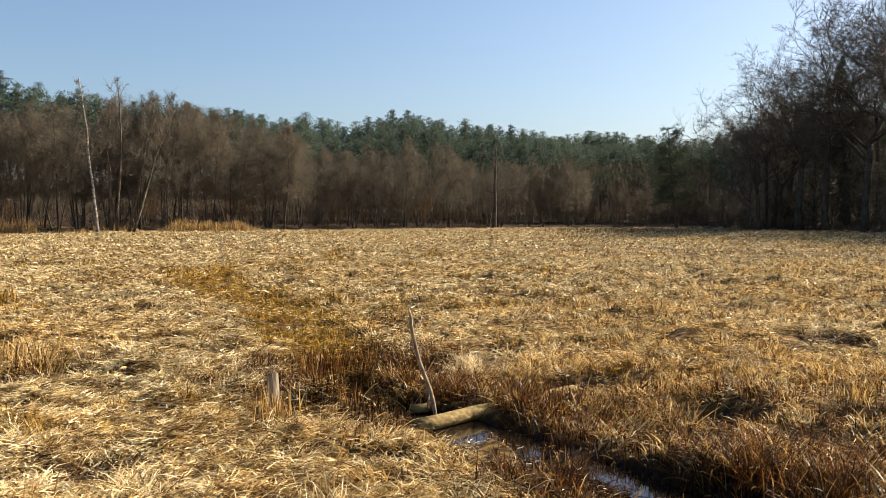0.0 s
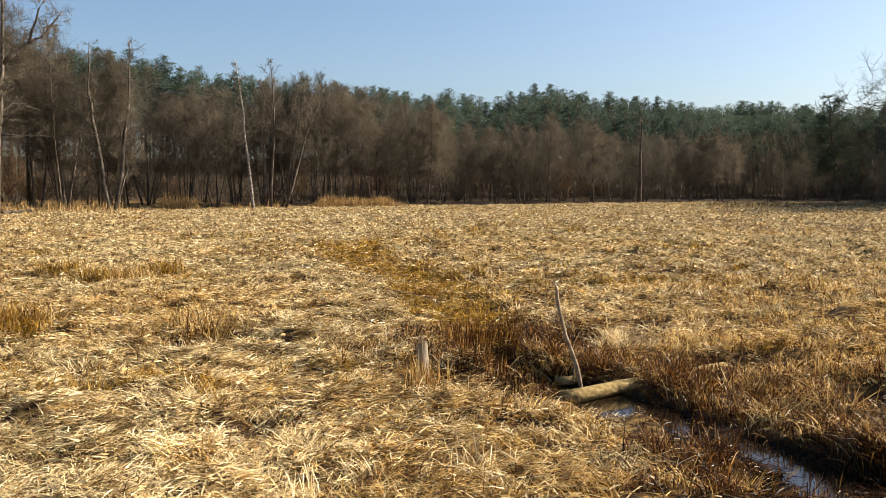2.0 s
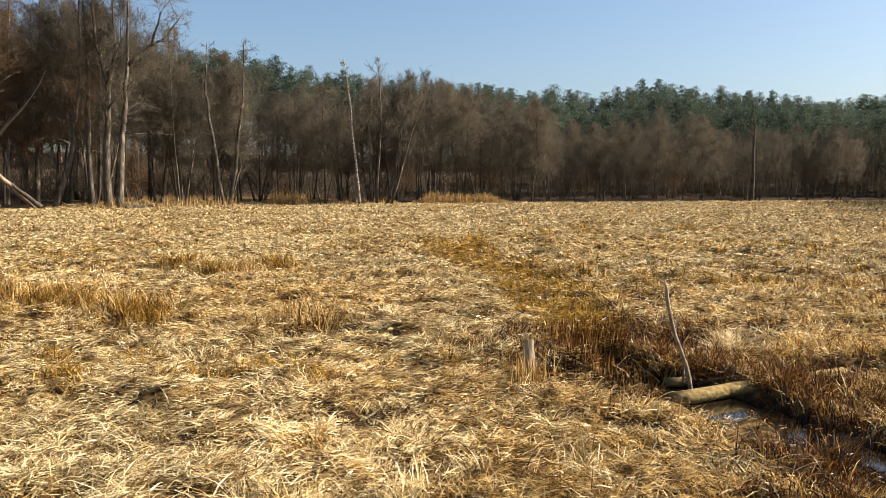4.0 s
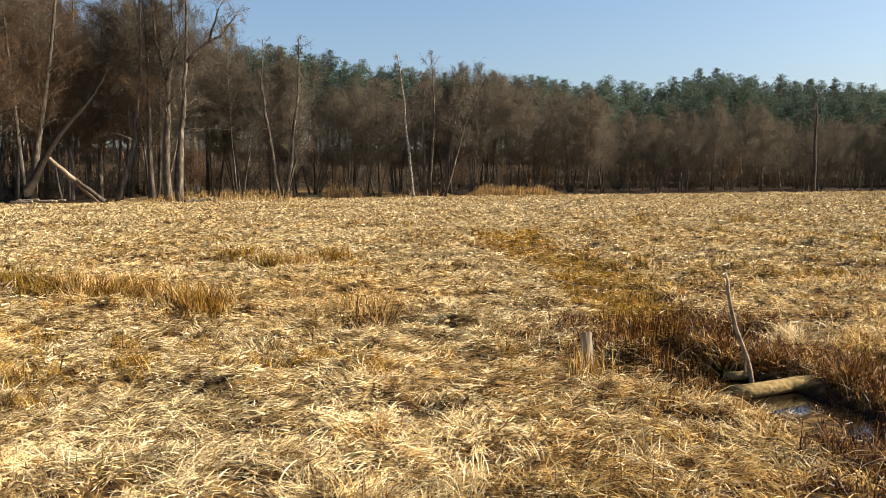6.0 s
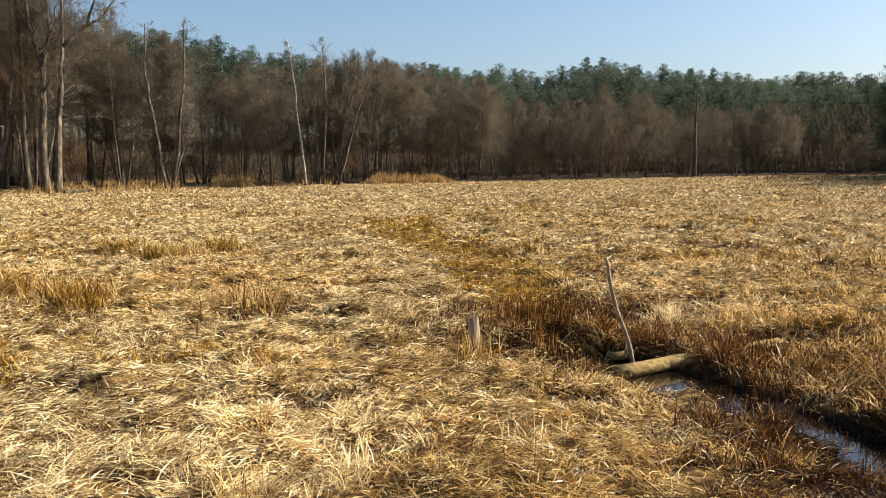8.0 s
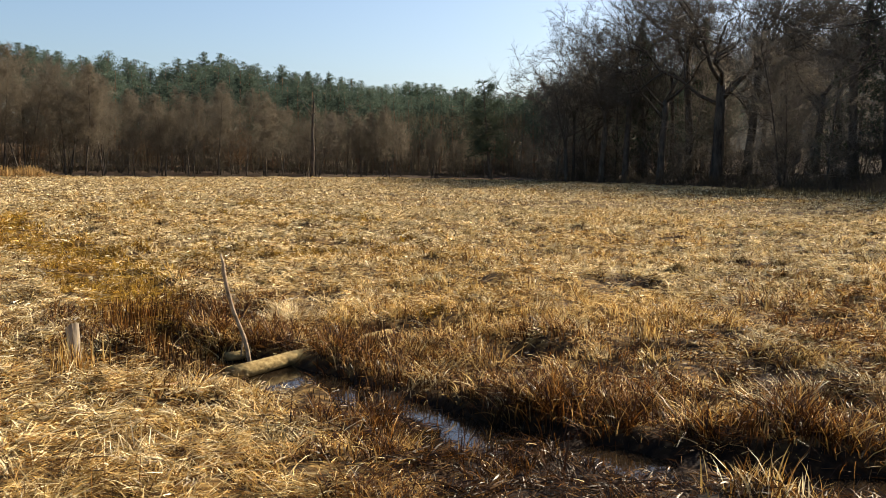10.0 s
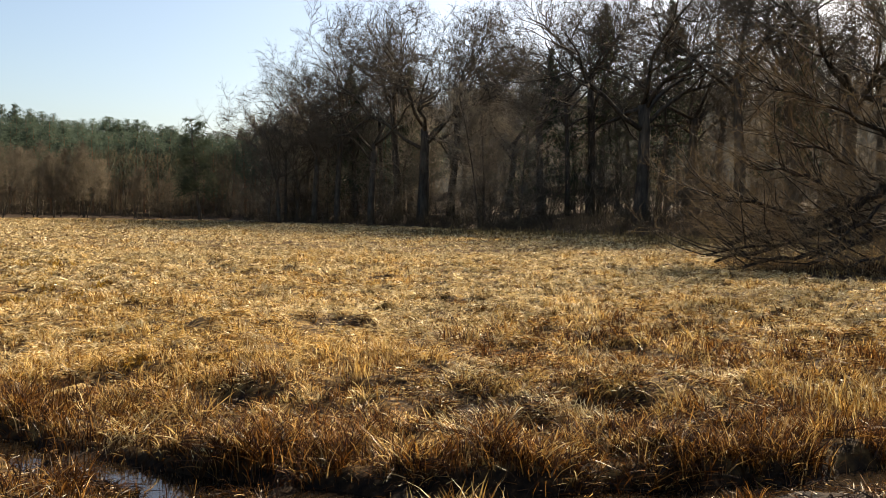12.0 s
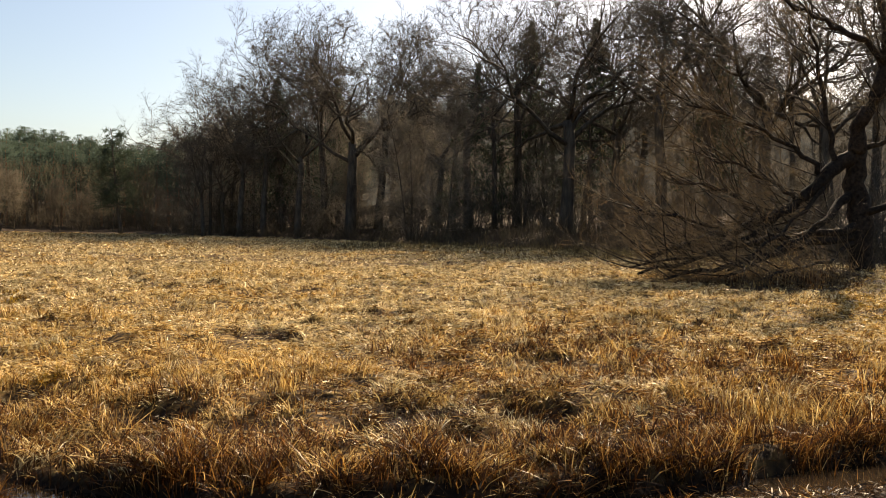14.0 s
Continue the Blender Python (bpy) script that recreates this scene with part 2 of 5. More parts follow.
def far_side(x, y):
    """1 beyond the ditch, 0 on the near side."""
    line = np.interp(x, [q[0] for q in DITCH], [q[1] for q in DITCH])
    return (y > line).astype(float)


LOG = ((-0.215, 7.05), (1.286, 8.50))      # the log's ends on the plan
POST = (-1.43, 7.41)


def off_log(x, y):
    (x0, y0), (x1, y1) = LOG
    k = np.clip(((x - x0) * (x1 - x0) + (y - y0) * (y1 - y0)) / ((x1 - x0) ** 2 + (y1 - y0) ** 2), 0, 1)
    return np.hypot(x - x0 - k * (x1 - x0), y - y0 - k * (y1 - y0))


# hollows, a few wet; shade is put into their colour: x, y, radius, depth
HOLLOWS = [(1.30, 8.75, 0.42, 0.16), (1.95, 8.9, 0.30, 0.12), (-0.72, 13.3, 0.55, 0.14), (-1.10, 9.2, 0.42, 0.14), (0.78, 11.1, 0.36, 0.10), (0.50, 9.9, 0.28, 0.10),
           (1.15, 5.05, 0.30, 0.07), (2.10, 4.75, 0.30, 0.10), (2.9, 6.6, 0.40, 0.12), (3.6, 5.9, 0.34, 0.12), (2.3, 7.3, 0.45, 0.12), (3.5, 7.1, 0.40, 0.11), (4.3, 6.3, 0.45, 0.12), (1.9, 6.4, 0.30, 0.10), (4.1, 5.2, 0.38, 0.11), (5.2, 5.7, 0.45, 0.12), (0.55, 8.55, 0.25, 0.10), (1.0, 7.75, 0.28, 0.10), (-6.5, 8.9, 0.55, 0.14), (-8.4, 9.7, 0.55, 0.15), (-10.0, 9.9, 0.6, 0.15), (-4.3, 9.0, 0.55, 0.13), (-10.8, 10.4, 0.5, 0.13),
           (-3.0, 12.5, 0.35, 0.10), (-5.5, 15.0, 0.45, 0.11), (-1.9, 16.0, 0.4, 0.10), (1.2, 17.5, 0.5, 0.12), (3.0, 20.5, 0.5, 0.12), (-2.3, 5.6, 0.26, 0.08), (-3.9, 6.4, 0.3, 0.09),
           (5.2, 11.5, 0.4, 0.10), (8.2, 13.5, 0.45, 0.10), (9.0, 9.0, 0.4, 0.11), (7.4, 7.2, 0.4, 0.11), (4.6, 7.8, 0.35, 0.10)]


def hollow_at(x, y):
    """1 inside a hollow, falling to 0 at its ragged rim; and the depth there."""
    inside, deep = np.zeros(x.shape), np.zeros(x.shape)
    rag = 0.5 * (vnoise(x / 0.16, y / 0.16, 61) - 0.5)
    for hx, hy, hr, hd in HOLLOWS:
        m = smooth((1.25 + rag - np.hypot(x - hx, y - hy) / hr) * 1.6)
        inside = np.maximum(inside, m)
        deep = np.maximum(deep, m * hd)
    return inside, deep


def edge_at(x, y):
    az = np.degrees(np.arctan2(x, y))
    return az, np.hypot(x, y), np.interp(az, EDGE_AZ, EDGE_D)


def tussock(x, y, cell=0.75):
    """The nearest of the meadow's grass mounds: the way from its middle, the distance in metres, and a number of its own."""
    ix, iy = np.floor(x / cell), np.floor(y / cell)
    best, bx, by, own = np.full(x.shape, 1e9), np.zeros(x.shape), np.zeros(x.shape), np.zeros(x.shape)
    for i in (-1, 0, 1):
        for j in (-1, 0, 1):
            cx = (ix + i + 0.15 + 0.7 * hash2(ix + i, iy + j, 51)) * cell
            cy = (iy + j + 0.15 + 0.7 * hash2(ix + i, iy + j, 52)) * cell
            q = np.hypot(x - cx, y - cy)
            near = q < best
            best, bx, by = np.where(near, q, best), np.where(near, x - cx, bx), np.where(near, y - cy, by)
            own = np.where(near, hash2(ix + i, iy + j, 53), own)
    return bx, by, best, own


def land(x, y):
    x, y = np.asarray(x, float), np.asarray(y, float)
    az, d, edge = edge_at(x, y)
    z = 0.15 * (vnoise(x / 1.5, y / 1.5, 1) - 0.5) + 0.10 * (vnoise(x / 0.55, y / 0.55, 2) - 0.5) + 0.06 * (vnoise(x / 0.2, y / 0.2, 3) - 0.5)
    z = z * (0.15 + 0.85 * smooth((d - 2.5) / 1.7))
    _, _, off, own = tussock(x, y)
    rough = 0.65 + 0.5 * (vnoise(x / 4, y / 4, 6) - 0.4)
    z = z + np.clip(rough, 0.2, 1.1) * (0.02 + 0.30 * np.clip(own - 0.3, 0, 1) ** 2) * smooth(1.1 - off / 0.40) * smooth((d - 2.5) / 1.7) * (1 - 0.7 * smooth((az + 2) / 12) * smooth((13 - d) / 3))
    z = z + 0.16 * (vnoise(x / 7, y / 7, 4) - 0.5) * smooth((d - 15) / 20)
    s, dep = ditch_at(x, y)
    deep = smooth((dep - 0.14) / 0.1)
    dep = dep * np.where(dep > 0.14, np.where(x < 0.75, 0.6 + 0.7 * vnoise(x / 0.5, y / 0.5, 7), np.where(x < 2.6, 0.02, 0.55) + np.where(x < 2.6, 1.05, 0.6) * vnoise(x / 0.42, y / 0.42, 7)) + 0.25 * (vnoise(x / 0.12, y / 0.12, 8) - 0.5), 1)
    level = np.maximum(smooth(1.4 - off_log(x, y) / 0.42) * smooth((0.7 - x) / 0.25), smooth(1.5 - np.hypot(x - POST[0], y - POST[1] + 0.15) / 0.4))
    z = z * (1 - level) - 0.05 * deep * (1 - far_side(x, y)) * smooth((3.6 - s) / 2.2)
    s = s + 0.5 * (vnoise(x / 0.4, y / 0.4, 5) - 0.5)
    m = smooth(1.25 - s)
    z = z * (1 - 0.6 * m) - dep * m
    z = z + 0.06 * (1 - level) * smooth((s - 1.0) / 0.4) * smooth((3.4 - s) / 1.6) * smooth((dep - 0.14) / 0.1) * smooth((x + 0.3) / 0.8) * smooth((np.hypot(x, y) - 5.2) / 1.2)
    z = z - hollow_at(x, y)[1]
    right = smooth((az - 18) / 10)
    z = z + smooth((d - edge) / 14) * (0.2 + 1.1 * right) + smooth((d - edge - 14) / 95) * (8.0 - 2.0 * right)
    z = z + 0.35 * smooth(1 - np.hypot(x - 29, y - 16) / 8)
    return z


def land1(x, y):
    return float(land(np.array([x]), np.array([y]))[0])


def polar(az, d):
    return d * math.sin(radians(az)), d * math.cos(radians(az))


def mesh_of(name, verts, faces, material, smooth_shade=False):
    me = bpy.data.meshes.new(name)
    me.from_pydata(np.asarray(verts).tolist() if isinstance(verts, np.ndarray) else verts, [],
                   faces.tolist() if isinstance(faces, np.ndarray) else faces)
    me.materials.append(material)
    if smooth_shade:
        me.polygons.foreach_set("use_smooth", [True] * len(me.polygons))
    me.update()
    return me


def part(name, me, parent, label=""):
    ob = new(name, me)
    ob.parent = parent
    return tagged(ob, label)


# ground sheet: rings round the standing place, out to the horizon
az_fine = np.radians(np.concatenate([np.arange(-56, 72, 0.4), np.arange(72, 304, 4.0)]))
rings = np.concatenate([[0.15, 0.6, 1.2, 1.8, 2.4, 3.0, 3.6], np.geomspace(4.2, 40, 200), np.geomspace(41.5, 260, 70), [400, 800, 1600, 3000]])
gx, gy = np.outer(rings, np.sin(az_fine)), np.outer(rings, np.cos(az_fine))
gz = land(gx.ravel(), gy.ravel()).reshape(gx.shape)
na, nr = len(az_fine), len(rings)
gv = np.stack([gx, gy, gz], -1).reshape(-1, 3)
ii, jj = np.meshgrid(np.arange(nr - 1), np.arange(na), indexing="ij")
j2 = (jj + 1) % na
gf = np.stack([ii * na + jj, ii * na + j2, (ii + 1) * na + j2, (ii + 1) * na + jj], -1).reshape(-1, 4)[:, ::-1]
gf = gf.tolist() + [list(range(na))[::-1]]
ground_me = mesh_of("ground", gv, gf, GROUND, True)
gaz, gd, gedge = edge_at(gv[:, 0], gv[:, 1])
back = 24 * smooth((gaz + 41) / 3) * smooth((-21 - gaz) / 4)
# litter drawn out over the shaded ground before the oaks and below the willow
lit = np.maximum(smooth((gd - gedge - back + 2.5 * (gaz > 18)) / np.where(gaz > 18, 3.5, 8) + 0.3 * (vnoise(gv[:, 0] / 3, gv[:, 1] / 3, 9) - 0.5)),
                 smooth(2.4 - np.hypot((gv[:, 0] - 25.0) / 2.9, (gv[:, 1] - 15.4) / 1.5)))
gs, gdep = ditch_at(gv[:, 0], gv[:, 1])
# the hollows' shade goes into the ground through the mud colour
hollow_shade = hollow_at(gv[:, 0], gv[:, 1])[0]
for key, vals in (("litter", lit), ("mud", np.maximum(0.9 * hollow_shade, np.maximum(smooth((1.35 - gs) * 1.8) * smooth((gdep - 0.1) / 0.12), smooth((gv[:, 0] - 0.8) / 0.4) * smooth((7 - gv[:, 1]) / 0.5) * (1 - far_side(gv[:, 0], gv[:, 1])) * smooth((5.6 + 2 * vnoise(gv[:, 0] / 0.4, gv[:, 1] / 0.4, 35) - gs) / 1.5))))):
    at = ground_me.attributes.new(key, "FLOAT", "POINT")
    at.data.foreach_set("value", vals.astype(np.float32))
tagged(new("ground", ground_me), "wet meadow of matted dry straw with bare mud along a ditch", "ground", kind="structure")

# water in the ditch
wv, wf = [], []
pts = [(x, y, w) for x, y, w, d in DITCH if d > 0.2]
for k, (x, y, w) in enumerate(pts):
    x0, y0, _ = pts[max(k - 1, 0)]
    x1, y1, _ = pts[min(k + 1, len(pts) - 1)]
    t = math.hypot(x1 - x0, y1 - y0)
    nx, ny = -(y1 - y0) / t, (x1 - x0) / t
    near = 0.1 if 0.8 < x < 3.5 else 0.05
    wv += [(x + nx * w * 1.2, y + ny * w * 1.2, WATER_Z), (x - nx * (w * 1.2 + near), y - ny * (w * 1.2 + near), WATER_Z)]
    if k:
        wf.append((2 * k - 2, 2 * k - 1, 2 * k + 1, 2 * k))
tagged(new("water", mesh_of("water", wv, wf, WATER)), "dark still water in a narrow meadow ditch", "water", kind="structure")


# ---- grass: a mat of fallen straw, standing sedge along the ditch ----
def fast_mesh(name, verts, tris, material):
    me = bpy.data.meshes.new(name)
    me.vertices.add(len(verts))
    me.vertices.foreach_set("co", verts.astype(np.float32).ravel())
    me.loops.add(tris.size)
    me.loops.foreach_set("vertex_index", tris.astype(np.int32).ravel())
    me.polygons.add(len(tris))
    me.polygons.foreach_set("loop_start", np.arange(0, tris.size, 3, dtype=np.int32))
    me.materials.append(material)
    me.update(calc_edges=True)
    return me


def ribbons(points, side, width):
    """Tapered leaves: points (N, K, 3), side (N, 3) unit vectors, width (N,). Returns vertices and triangles."""
    n, k, _ = points.shape
    taper = np.linspace(1.0, 0.45, k - 1)
    half = side[:, None, :] * (0.5 * width[:, None] * taper[None, :])[:, :, None]
    v = np.concatenate([points[:, :-1] - half, points[:, :-1] + half, points[:, -1:]], axis=1)
    t = []
    for s in range(k - 2):
        t += [(s, s + k - 1, s + k), (s, s + k, s + 1)]
    t.append((k - 2, 2 * k - 3, 2 * k - 2))
    tris = (np.arange(n)[:, None, None] * (2 * k - 1) + np.array(t)[None]).reshape(-1, 3)
    return v.reshape(-1, 3), tris


def leaves(rng, x, y, upright, length, width):
    """Dry leaves rooted at x, y: fallen ones follow the swirls of the mat, upright ones stand and bend over."""
    n = len(x)
    flow = 2 * math.pi * (1.4 * vnoise(x / 2.3, y / 2.3, 11) + 0.5 * vnoise(x / 0.6, y / 0.6, 12))
    ang = flow + rng.normal(0, 0.85, n) + np.where(rng.random(n) < 0.45, rng.uniform(0, 6.3, n), 0)
    tx, ty, off, own = tussock(x, y)
    az = np.degrees(np.arctan2(x, y))
    mop = rng.random(n) < 0.25 + 0.25 * smooth((az + 8) / 14) + 0.3 * (own - 0.5)      # hangs from its mound
    ang = np.where(mop, np.arctan2(ty, tx) + rng.normal(0, 1.0, n), ang)
    pull = np.where(mop | ((rng.random(n) < 0.3) & ~upright), rng.uniform(0.1, 0.85, n), 0)
    x, y = x - tx * pull, y - ty * pull
    z = land(x, y)
    dx, dy = np.cos(ang), np.sin(ang)
    roll = rng.uniform(-1.2, 1.2, n)
    side = np.stack([-dy * np.cos(roll), dx * np.cos(roll), np.sin(roll)], -1)
    side[upright, 2] *= 0.2
    side /= np.linalg.norm(side, axis=1)[:, None]
    lift = np.where(upright, rng.uniform(0.3, 1.0, n), rng.uniform(0.05, 0.7, n))
    reach = np.where(upright, rng.uniform(0.15, 0.95, n), 1.0)
    sag = np.where(upright, rng.uniform(0.0, 0.45, n), rng.uniform(0.3, 1.15, n))
    base_z = z + np.where(upright, -0.02, rng.uniform(0.0, 0.07, n))
    curl = rng.normal(0, 0.26, n) * length
    rows = []
    for u in (0.0, 0.4, 0.75, 1.0):
        rise = length * lift * (u - 0.9 * sag * u * u * np.where(upright, 0.7, 1.0))
        out_ = length * reach * np.where(upright, u ** 1.8, u)
        rows.append(np.stack([x + dx * out_ - dy * curl * u * u, y + dy * out_ + dx * curl * u * u, base_z + rise], -1))
    return np.stack(rows, 1), side, width


def scatter(rng, az0, az1, d0, d1, per_m2):
    a0, a1 = radians(az0), radians(az1)
    n = int(per_m2 * 0.5 * (a1 - a0) * (d1 * d1 - d0 * d0))
    az, d = rng.uniform(a0, a1, n), np.sqrt(rng.uniform(d0 * d0, d1 * d1, n))
    return d * np.sin(az), d * np.cos(az)


rng = np.random.default_rng(7)
KINDS = {"straw": STRAW, "golden_grass": GOLD, "sedge": SEDGE, "amber_grass": AMBER, "leaf_litter": LITTER_SHADE}
pile = {k: [[], [], 0] for k in KINDS}
for d0, d1, per_m2, wide, lo, hi in ((0.8, 3.8, 900, 0.008, 0.06, 0.2), (3.8, 6.6, 5600, 0.0060, 0.045, 0.165), (6.6, 10, 4000, 0.0072, 0.045, 0.15), (10, 17, 2000, 0.0098, 0.05, 0.16), (17, 34, 980, 0.0170, 0.06, 0.18), (34, 98, 92, 0.040, 0.10, 0.25)):
    x, y = scatter(rng, -54, 70, d0, d1, per_m2)
    x, y = x + 0.05 * (vnoise(x / 0.06, y / 0.06, 71) - 0.5), y + 0.05 * (vnoise(x / 0.06, y / 0.06, 72) - 0.5)
    az, d, edge = edge_at(x, y)
    s, dep = ditch_at(x, y)
    thin = vnoise(x / 0.8, y / 0.8, 21) * 0.16 + vnoise(x / 0.22, y / 0.22, 22) * 0.44 + vnoise(x / 0.09, y / 0.09, 24) * 0.4
    keep = (d < edge + 16 * smooth((az + 41) / 3) * smooth((-21 - az) / 4) + 3 * vnoise(x / 4, y / 4, 23)) & (rng.random(len(x)) < np.clip(7.0 * thin - 2.7, 0.04, 1))
    deep = smooth((dep - 0.14) / 0.1)
    isle = vnoise(x / 0.5, y / 0.5, 25)
    bed = np.where(far_side(x, y) > 0.5, 0.55, 0.95)
    keep &= ~((s < bed) & (deep > 0.5) & (rng.random(len(x)) < np.where((isle > 0.40) | (x > 2.6) | (x < -0.3), 0.2, 0.9)))
    keep &= ~((np.hypot((x - 25.0) / 5.6, (y - 15.4) / 3.0) < 1) & (rng.random(len(x)) < 0.8))
    hole = hollow_at(x, y)[0]
    keep &= ~(rng.random(len(x)) < 0.22 * hole)
    logs = off_log(x, y)
    keep &= (logs > np.where(x < -0.12, 0.05, 0.11)) & ~((logs < 0.3) & (far_side(x, y) < 0.5) & (rng.random(len(x)) < 0.2))
    keep &= ~((np.hypot(x - POST[0], y - POST[1] + 0.12) < 0.24) & (rng.random(len(x)) < 0.7))
    x, y, az, d, s, dep, deep, hole = (q[keep] for q in (x, y, az, d, s, dep, deep, hole))
    n = len(x)
    bank = smooth((3.4 - s) / 1.5) * deep
    slow = vnoise(x / 3.0, y / 3.0, 31)
    brown = np.clip(bank * 0.95 + 0.85 * smooth((az + 1) / 10) * smooth((9.6 - d) / 2.8) * np.clip(2.2 * slow - 0.1, 0.5, 1) + 0.6 * smooth((az - 26) / 9) * smooth((17 - d) / 7) * (0.5 + slow), 0, 0.95)
    brown = np.maximum(brown, 0.85 * smooth(1.35 - np.hypot((x + 0.95) / 1.05, (y - 9.1) / 2.1)))
    trail = smooth((1.35 - s) / 0.6) * (1 - deep) * smooth((31 - d) / 8)
    gold = np.clip(0.27 + 1.1 * (slow - 0.45) + 0.30 * smooth((az - 5) / 20) * smooth((16 - d) / 6) - 0.3 * smooth((d - 14) / 15) - 0.25 * smooth((-16 - az) / 10) * smooth((10 - d) / 3) + 0.3 * smooth((az + 20) / 10) * smooth((9.5 - d) / 3), 0.05, 0.88)
    pick = rng.random(n)
    trail = np.maximum(trail, 0.7 * smooth((az - 57) / 4) * smooth((d - 15) / 6) * smooth((32 - d) / 3))
    kind = np.where(pick < trail * 0.85, 3, np.where(rng.random(n) < brown, 2, np.where(rng.random(n) < gold, 1, 0)))
    stand = vnoise(x / 0.9, y / 0.9, 41)
    right = smooth((az + 2) / 14)
    up = rng.random(n) < np.select([kind == 2, kind == 3, kind == 1], [0.45 + 0.35 * bank, 0.6, 0.3 + 0.3 * (stand > 0.6) + 0.2 * right], 0.2 + 0.3 * (stand > 0.66) + 0.2 * right)
    up |= rng.random(n) < 0.5 * smooth((d - 9) / 10)
    length = rng.uniform(lo, hi, n) * np.where(up, 0.8, 1.0) * (1 - 0.15 * right) * np.where(kind == 2, 1.05, 1.0)
    cross = far_side(x, y)
    low_bank = bank * (1 - cross)
    length *= 1 - 0.5 * low_bank
    kind = np.where((kind == 2) & (cross < 0.5) & (x < 0.3) & (y < 7.1) & (rng.random(n) < 0.75), 0, kind)
    wet = (cross < 0.5) & (x > 0.85 + 0.5 * (vnoise(x / 0.5, y / 0.5, 33) - 0.5)) & (y < 7) & (d < 7.5)
    kind = np.where(wet & (rng.random(n) < 0.93), 2, kind)
    length = np.where(wet, length * 0.8, length)
    kind = np.where((kind == 2) & (rng.random(n) < np.where(cross < 0.5, 0.72 * (x > 0.7), 0.55 * smooth((1.5 - s) / 0.6))), 4, kind)
    # shade of the hollows, painted with dark leaves
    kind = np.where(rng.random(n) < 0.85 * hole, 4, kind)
    # dappled tree shadow beyond the ditch, painted as darker leaves
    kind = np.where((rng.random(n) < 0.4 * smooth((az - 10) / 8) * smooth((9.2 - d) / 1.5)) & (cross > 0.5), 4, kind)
    width = wide * rng.uniform(0.6, 1.4, n) * np.clip(d / d0, 1, 1.5)
    pts3, side, width = leaves(rng, x, y, up, length, width)
    if d0 > 9:
        pts3 = pts3[:, (0, 3)] + np.array([0, 0, 0.02])
    else:
        pts3 = pts3[:, (0, 2, 3)] * 0.35 + pts3[:, (0, 1, 3)] * 0.65
    for k, name in enumerate(KINDS):
        q = kind == k
        v, t = ribbons(pts3[q], side[q], width[q])
        pile[name][0].append(v)
        pile[name][1].append(t + pile[name][2])
        pile[name][2] += len(v)
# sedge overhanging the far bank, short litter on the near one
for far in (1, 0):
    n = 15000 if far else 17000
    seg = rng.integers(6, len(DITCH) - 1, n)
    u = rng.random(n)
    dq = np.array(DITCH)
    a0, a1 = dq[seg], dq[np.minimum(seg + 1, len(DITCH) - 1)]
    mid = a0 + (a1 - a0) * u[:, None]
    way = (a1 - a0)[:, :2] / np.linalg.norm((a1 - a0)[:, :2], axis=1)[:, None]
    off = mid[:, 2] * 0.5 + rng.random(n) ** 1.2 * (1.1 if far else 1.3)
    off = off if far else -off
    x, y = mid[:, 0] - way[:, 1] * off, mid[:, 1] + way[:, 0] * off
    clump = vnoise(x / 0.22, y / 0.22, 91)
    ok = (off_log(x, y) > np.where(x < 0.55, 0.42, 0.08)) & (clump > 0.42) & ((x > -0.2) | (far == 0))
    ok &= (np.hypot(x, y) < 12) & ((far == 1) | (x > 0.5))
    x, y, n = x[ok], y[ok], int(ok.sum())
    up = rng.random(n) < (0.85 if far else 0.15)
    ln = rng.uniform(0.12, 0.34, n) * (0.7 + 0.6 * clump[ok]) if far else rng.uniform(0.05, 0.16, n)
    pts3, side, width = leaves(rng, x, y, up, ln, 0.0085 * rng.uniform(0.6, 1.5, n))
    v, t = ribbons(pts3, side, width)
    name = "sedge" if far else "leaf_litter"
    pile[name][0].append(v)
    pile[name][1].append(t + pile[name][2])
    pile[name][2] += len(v)
